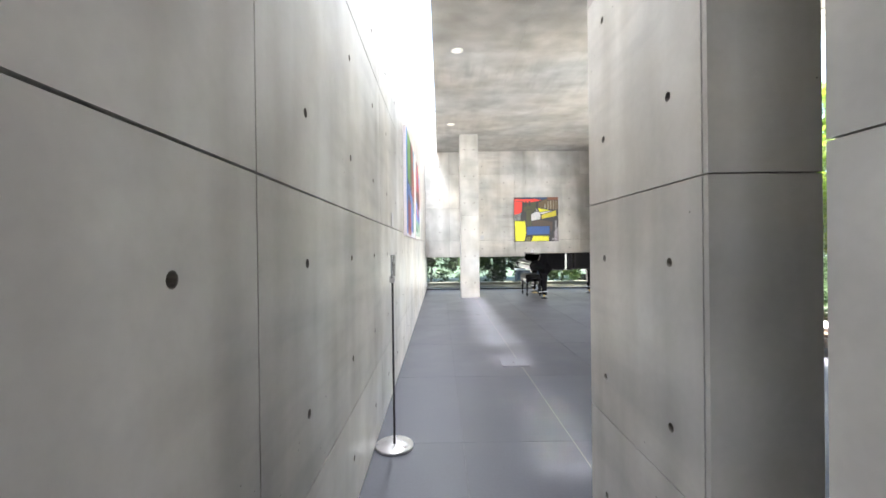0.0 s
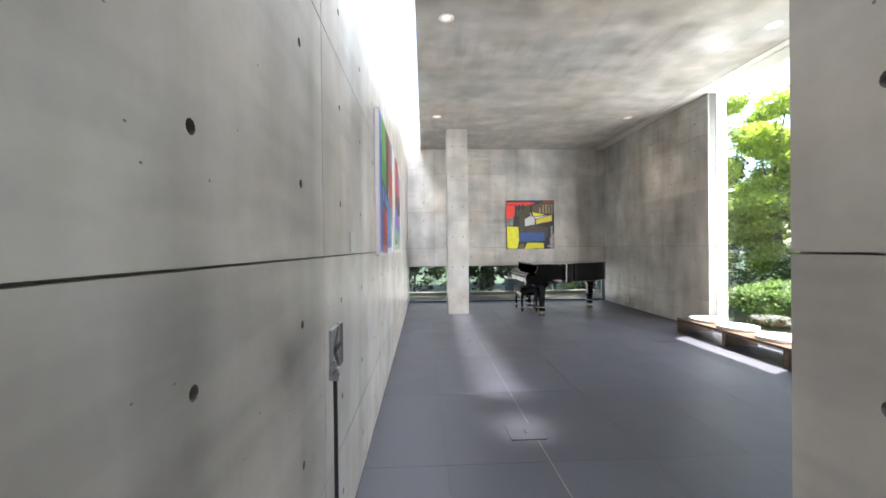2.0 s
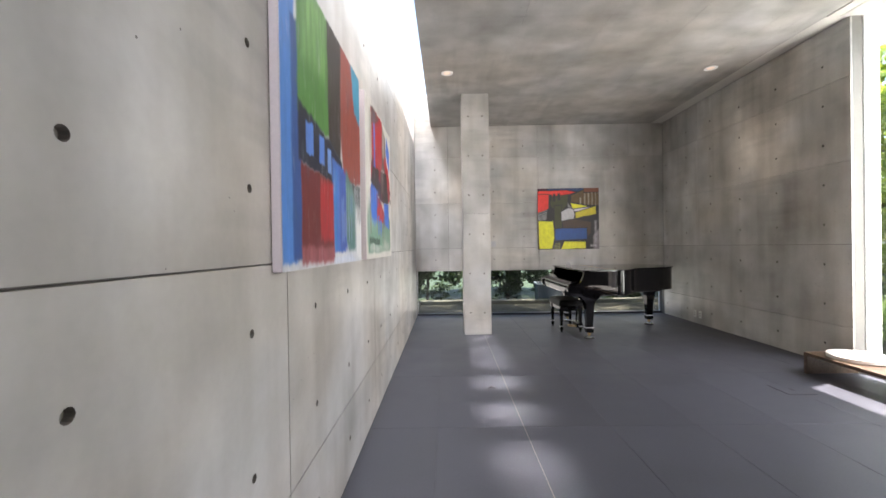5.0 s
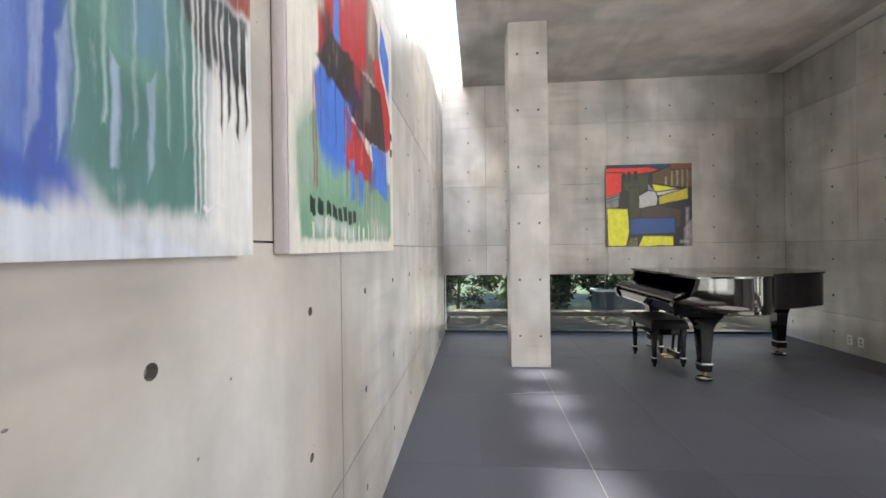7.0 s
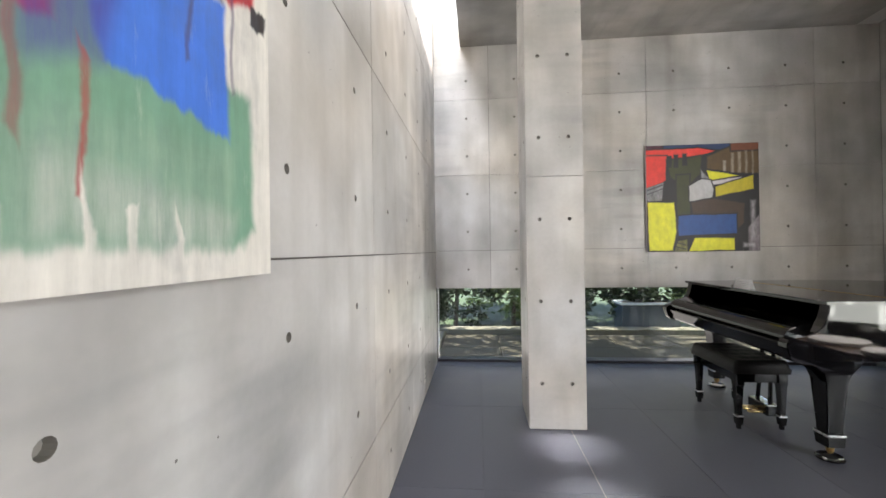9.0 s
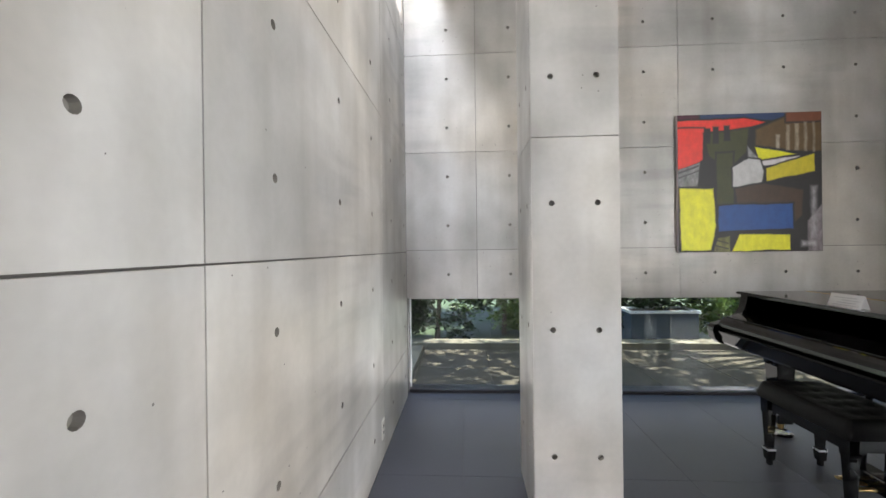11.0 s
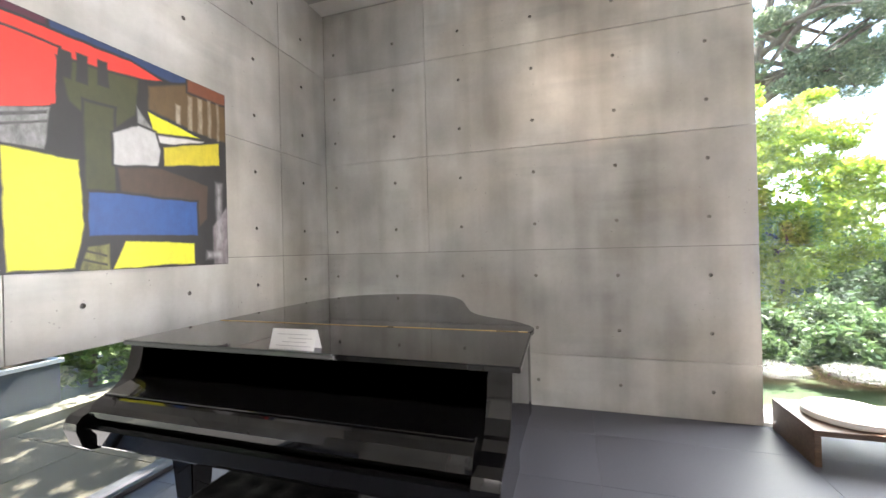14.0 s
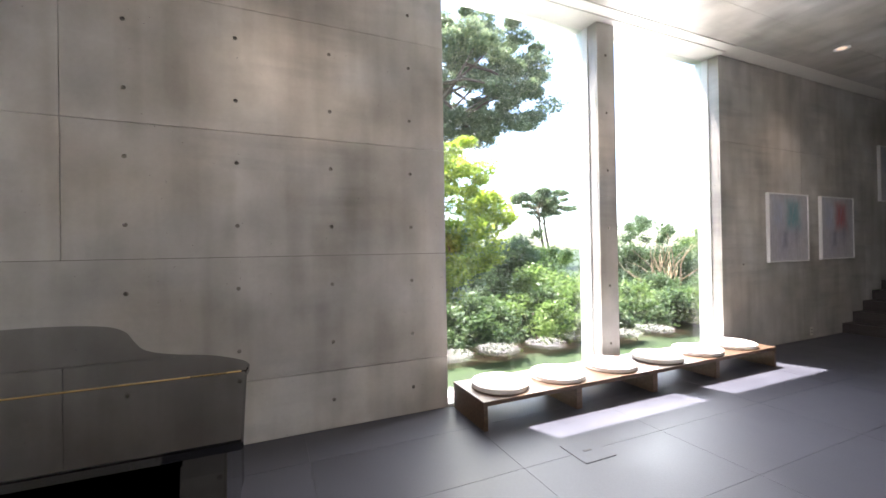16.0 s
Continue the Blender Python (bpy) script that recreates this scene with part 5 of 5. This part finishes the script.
# large pine whose branches reach in high up
tree("pine_tree", "large pine tree with long clumped branches", "tree", (15.2, 4.6, -0.16), ([(0.2, -0.4, 3.0), (0.0, -1.0, 6.0), (-0.3, -1.6, 9.0)], 0.24), 16,
     (-0.6, -3.2, 7.7), (1.8, 2.9, 2.5), 110, 0.48, 80000, 0.06, PINE, 8, squash=0.5)
for k, (x, y, h) in enumerate(((27.5, -11.5, 6.6), (30.0, -14.0, 6.0))):
    tree("pine_tree", "distant umbrella-shaped pine tree", "tree", (x, y, -0.16), ([(0.3, 0.3, h * 0.4), (0.9, 0.2, h * 0.75)], 0.16), 8,
         (0.3, 0.4, h * 0.88), (2.0, 2.3, 0.9), 22, 0.55, 6000, 0.14, PINE, 20 + k, squash=0.35)

# shrubs and hedges
hedge_spots = [(13.2, 7.6, 1.3, 1.9), (13.8, 4.2, 1.5, 2.0), (12.6, 1.4, 1.3, 1.8), (14.6, -0.6, 1.6, 2.3), (12.2, -2.6, 1.4, 1.7), (14.0, -5.0, 1.8, 2.9),
               (11.0, -6.6, 1.5, 2.3), (12.6, -9.6, 1.9, 3.0), (17.5, -8.0, 2.0, 3.6), (9.0, 7.6, 0.8, 1.0), (9.2, 1.6, 0.8, 0.9), (12.0, 14.5, 2.0, 2.4),
               (8.6, 13.6, 1.4, 1.6), (7.1, 7.2, 0.7, 0.8), (7.0, 5.9, 0.7, 0.75), (7.1, 4.7, 0.7, 0.8), (7.0, 3.5, 0.7, 0.75), (7.1, 2.2, 0.7, 0.8), (7.0, 0.9, 0.7, 0.75), (7.1, -0.4, 0.7, 0.8), (7.2, -1.7, 0.8, 0.8), (7.0, 8.6, 0.7, 0.7), (7.6, 6.8, 0.7, 0.8), (7.5, 4.6, 0.7, 0.8), (7.6, 2.4, 0.7, 0.8), (7.8, 0.2, 0.8, 0.9), (8.5, 7.9, 0.8, 1.0), (8.2, 3.3, 0.9, 1.1), (8.4, 1.0, 0.8, 0.9), (10.6, -3.6, 1.1, 1.5), (8.3, -5.6, 1.0, 1.3), (11.2, 6.6, 1.3, 1.9), (11.6, 2.9, 1.3, 1.8), (11.0, 9.0, 1.3, 2.2), (13.0, 10.6, 1.6, 3.0), (16.5, 8.5, 2.0, 3.4), (17.5, 1.5, 2.0, 2.6), (8.4, 9.2, 0.8, 1.1)]
for k, (x, y, r, h) in enumerate(hedge_spots):
    sh = thing("garden_shrub", ("dark-green rounded garden shrub with glossy leaves" if k % 3 else "mid-green leafy garden shrub"), "shrub", (x, y, -0.16), "shrubs in the garden")
    part("stem", tube([(0, 0, -0.1), (0.05, 0.03, h * 0.3), (0.0, 0.1, h * 0.6)], [0.05, 0.04, 0.02], 6), BARK, sh)
    cs, rs = clumps((0, 0, h * 0.5), (r, r, h * 0.5), 26, 0.46 if h > 1 else 0.28, 40 + k)
    crown_part("foliage", leaf_cloud(cs, rs, [520 if h < 1 else 620] * 26, 0.036 if h < 1 else 0.045, 0.8, 0.12), (SHRUB if k % 3 else BROAD), sh)
dry = thing("dry_shrub", "bare reddish-brown dry shrub in the garden", "shrub", (9.6, -1.6, -0.16))
rng = random.Random(77)
for k in range(26):
    p = Vector((rng.uniform(-.1, .1), rng.uniform(-.1, .1), 0))
    pts = [p.copy()]
    d = Vector((rng.uniform(-.5, .5), rng.uniform(-.6, .6), 1)).normalized()
    for s in range(5):
        d = (d + Vector((rng.uniform(-.5, .5), rng.uniform(-.5, .5), rng.uniform(-.25, .35)))).normalized()
        p = p + d * rng.uniform(0.28, 0.46)
        pts.append(p.copy())
    part("branch", tube(pts, [0.030, 0.024, 0.019, 0.014, 0.009, 0.005], 5), DRY, dry, "", True)

# low box standing behind the kerb; its planter form and soil are assumed
planter = thing("planter_box", "low blue-grey box with a pale rim behind the kerb", "planter", (3.42, 13.50, -0.16))
part("body", box(-0.48, 0.48, -0.20, 0.20, 0.0, 0.55, 0.012), PLANTER, planter)
for x0, x1, y0, y1 in ((-0.50, 0.50, -0.225, -0.18), (-0.50, 0.50, 0.18, 0.225), (-0.50, -0.455, -0.18, 0.18), (0.455, 0.50, -0.18, 0.18)):
    part("rim", box(x0, x1, y0, y1, 0.545, 0.585, 0.004), WHITE_PAINT, planter, "pale painted rim")
part("soil", box(-0.455, 0.455, -0.18, 0.18, 0.5505, 0.566, 0.004), BARK, planter, "dark soil")

# thick planting beyond the terrace
for k in range(11):
    x = -3.4 + 1.15 * k
    h = 2.2 + 0.5 * math.sin(k * 2.1)
    sh = thing("terrace_shrub", "dense dark evergreen shrub behind the terrace kerb", "shrub", (x, 14.3 + 0.3 * math.sin(k * 1.7), -0.16), "shrubs behind the terrace")
    part("stem", tube([(0, 0, -0.1), (0.05, 0.03, h * 0.4), (0.0, 0.1, h * 0.7)], [0.05, 0.04, 0.02], 6), BARK, sh)
    cs, rs = clumps((0, 0, h * 0.5), (0.85, 0.75, h * 0.52), 24, 0.32, 90 + k)
    crown_part("foliage", leaf_cloud(cs, rs, [260] * 24, 0.055, 0.8), BROAD if k % 3 == 1 else DARK_SHRUB, sh)
for k, (x, y) in enumerate(((-1.5, 16.4), (3.0, 16.8), (7.5, 16.2), (11.5, 17.0))):
    tree("backdrop_tree", "dense dark tree behind the terrace planting", "tree", (x, y, -0.16), ([(0.1, 0, 2.0), (0.0, 0.2, 3.4)], 0.15), 6,
         (0, 0, 3.0), (2.4, 1.5, 2.9), 46, 0.6, 12000, 0.09, DARK_SHRUB, 120 + k)
# canopy that dapples the terrace
tree("canopy_tree", "spreading tree whose crown dapples the terrace", "tree", (8.3, 14.2, -0.16), ([(-0.3, -0.2, 2.5), (-1.2, -0.5, 4.6), (-2.2, -0.9, 5.4)], 0.15), 10,
     (-4.3, -1.3, 5.3), (4.4, 1.3, 0.75), 80, 0.45, 9500, 0.075, BROAD, 61, squash=0.35)
# tree leaning over the roof beside the skylight, placed to dapple its sun
tree("roadside_tree", "tree overhanging the skylight with loose leafy twigs", "tree", (-3.2, 4.5, -0.16), ([(0.2, 0, 3.0), (1.2, 0.0, 6.0), (2.6, 0, 7.6)], 0.16), 14,
     (4.5, 0.2, 7.6), (0.45, 8.0, 0.4), 18, 0.30, 1700, 0.07, BROAD, 64, squash=0.5)


# ---------------------------------------------------------------- floor of large dark tiles
floor = structure("floor", box(-0.3, X_OUT, Y_S - 0.3, Y_N + 0.25, -0.16, -0.006), GROUT, "dark grey stone tile floor with thin pale joints", "floor")
part("pale_joint", box(1.1775, 1.1825, Y_S, Y_N + 0.09, -0.006, 0.0003), PALE_JOINT, floor, "thin pale joint line")
tile_meshes = {}
TW, TL, G = 0.66, 1.22, 0.0009
xs = [0.0] + [0.52 + TW * i for i in range(8)]
xs = [x for x in xs if x < X_E - 0.1] + [X_E]
ys = [Y_S] + [8.49 + TL * i for i in range(-10, 3)]
ys = [y for y in ys if Y_S <= y < Y_N] + [Y_N + 0.10]
for x0, x1 in zip(xs, xs[1:]):
    for y0, y1 in zip(ys, ys[1:]):
        key = (round(x1 - x0, 3), round(y1 - y0, 3))
        if key not in tile_meshes:
            tile_meshes[key] = bm_mesh("tile", box(G, x1 - x0 - G, G, y1 - y0 - G, -0.010, 0.0, 0.0008), TILE)
        o = new("tile", tile_meshes[key])
        o.location = (x0, y0, 0)
        o.parent = floor
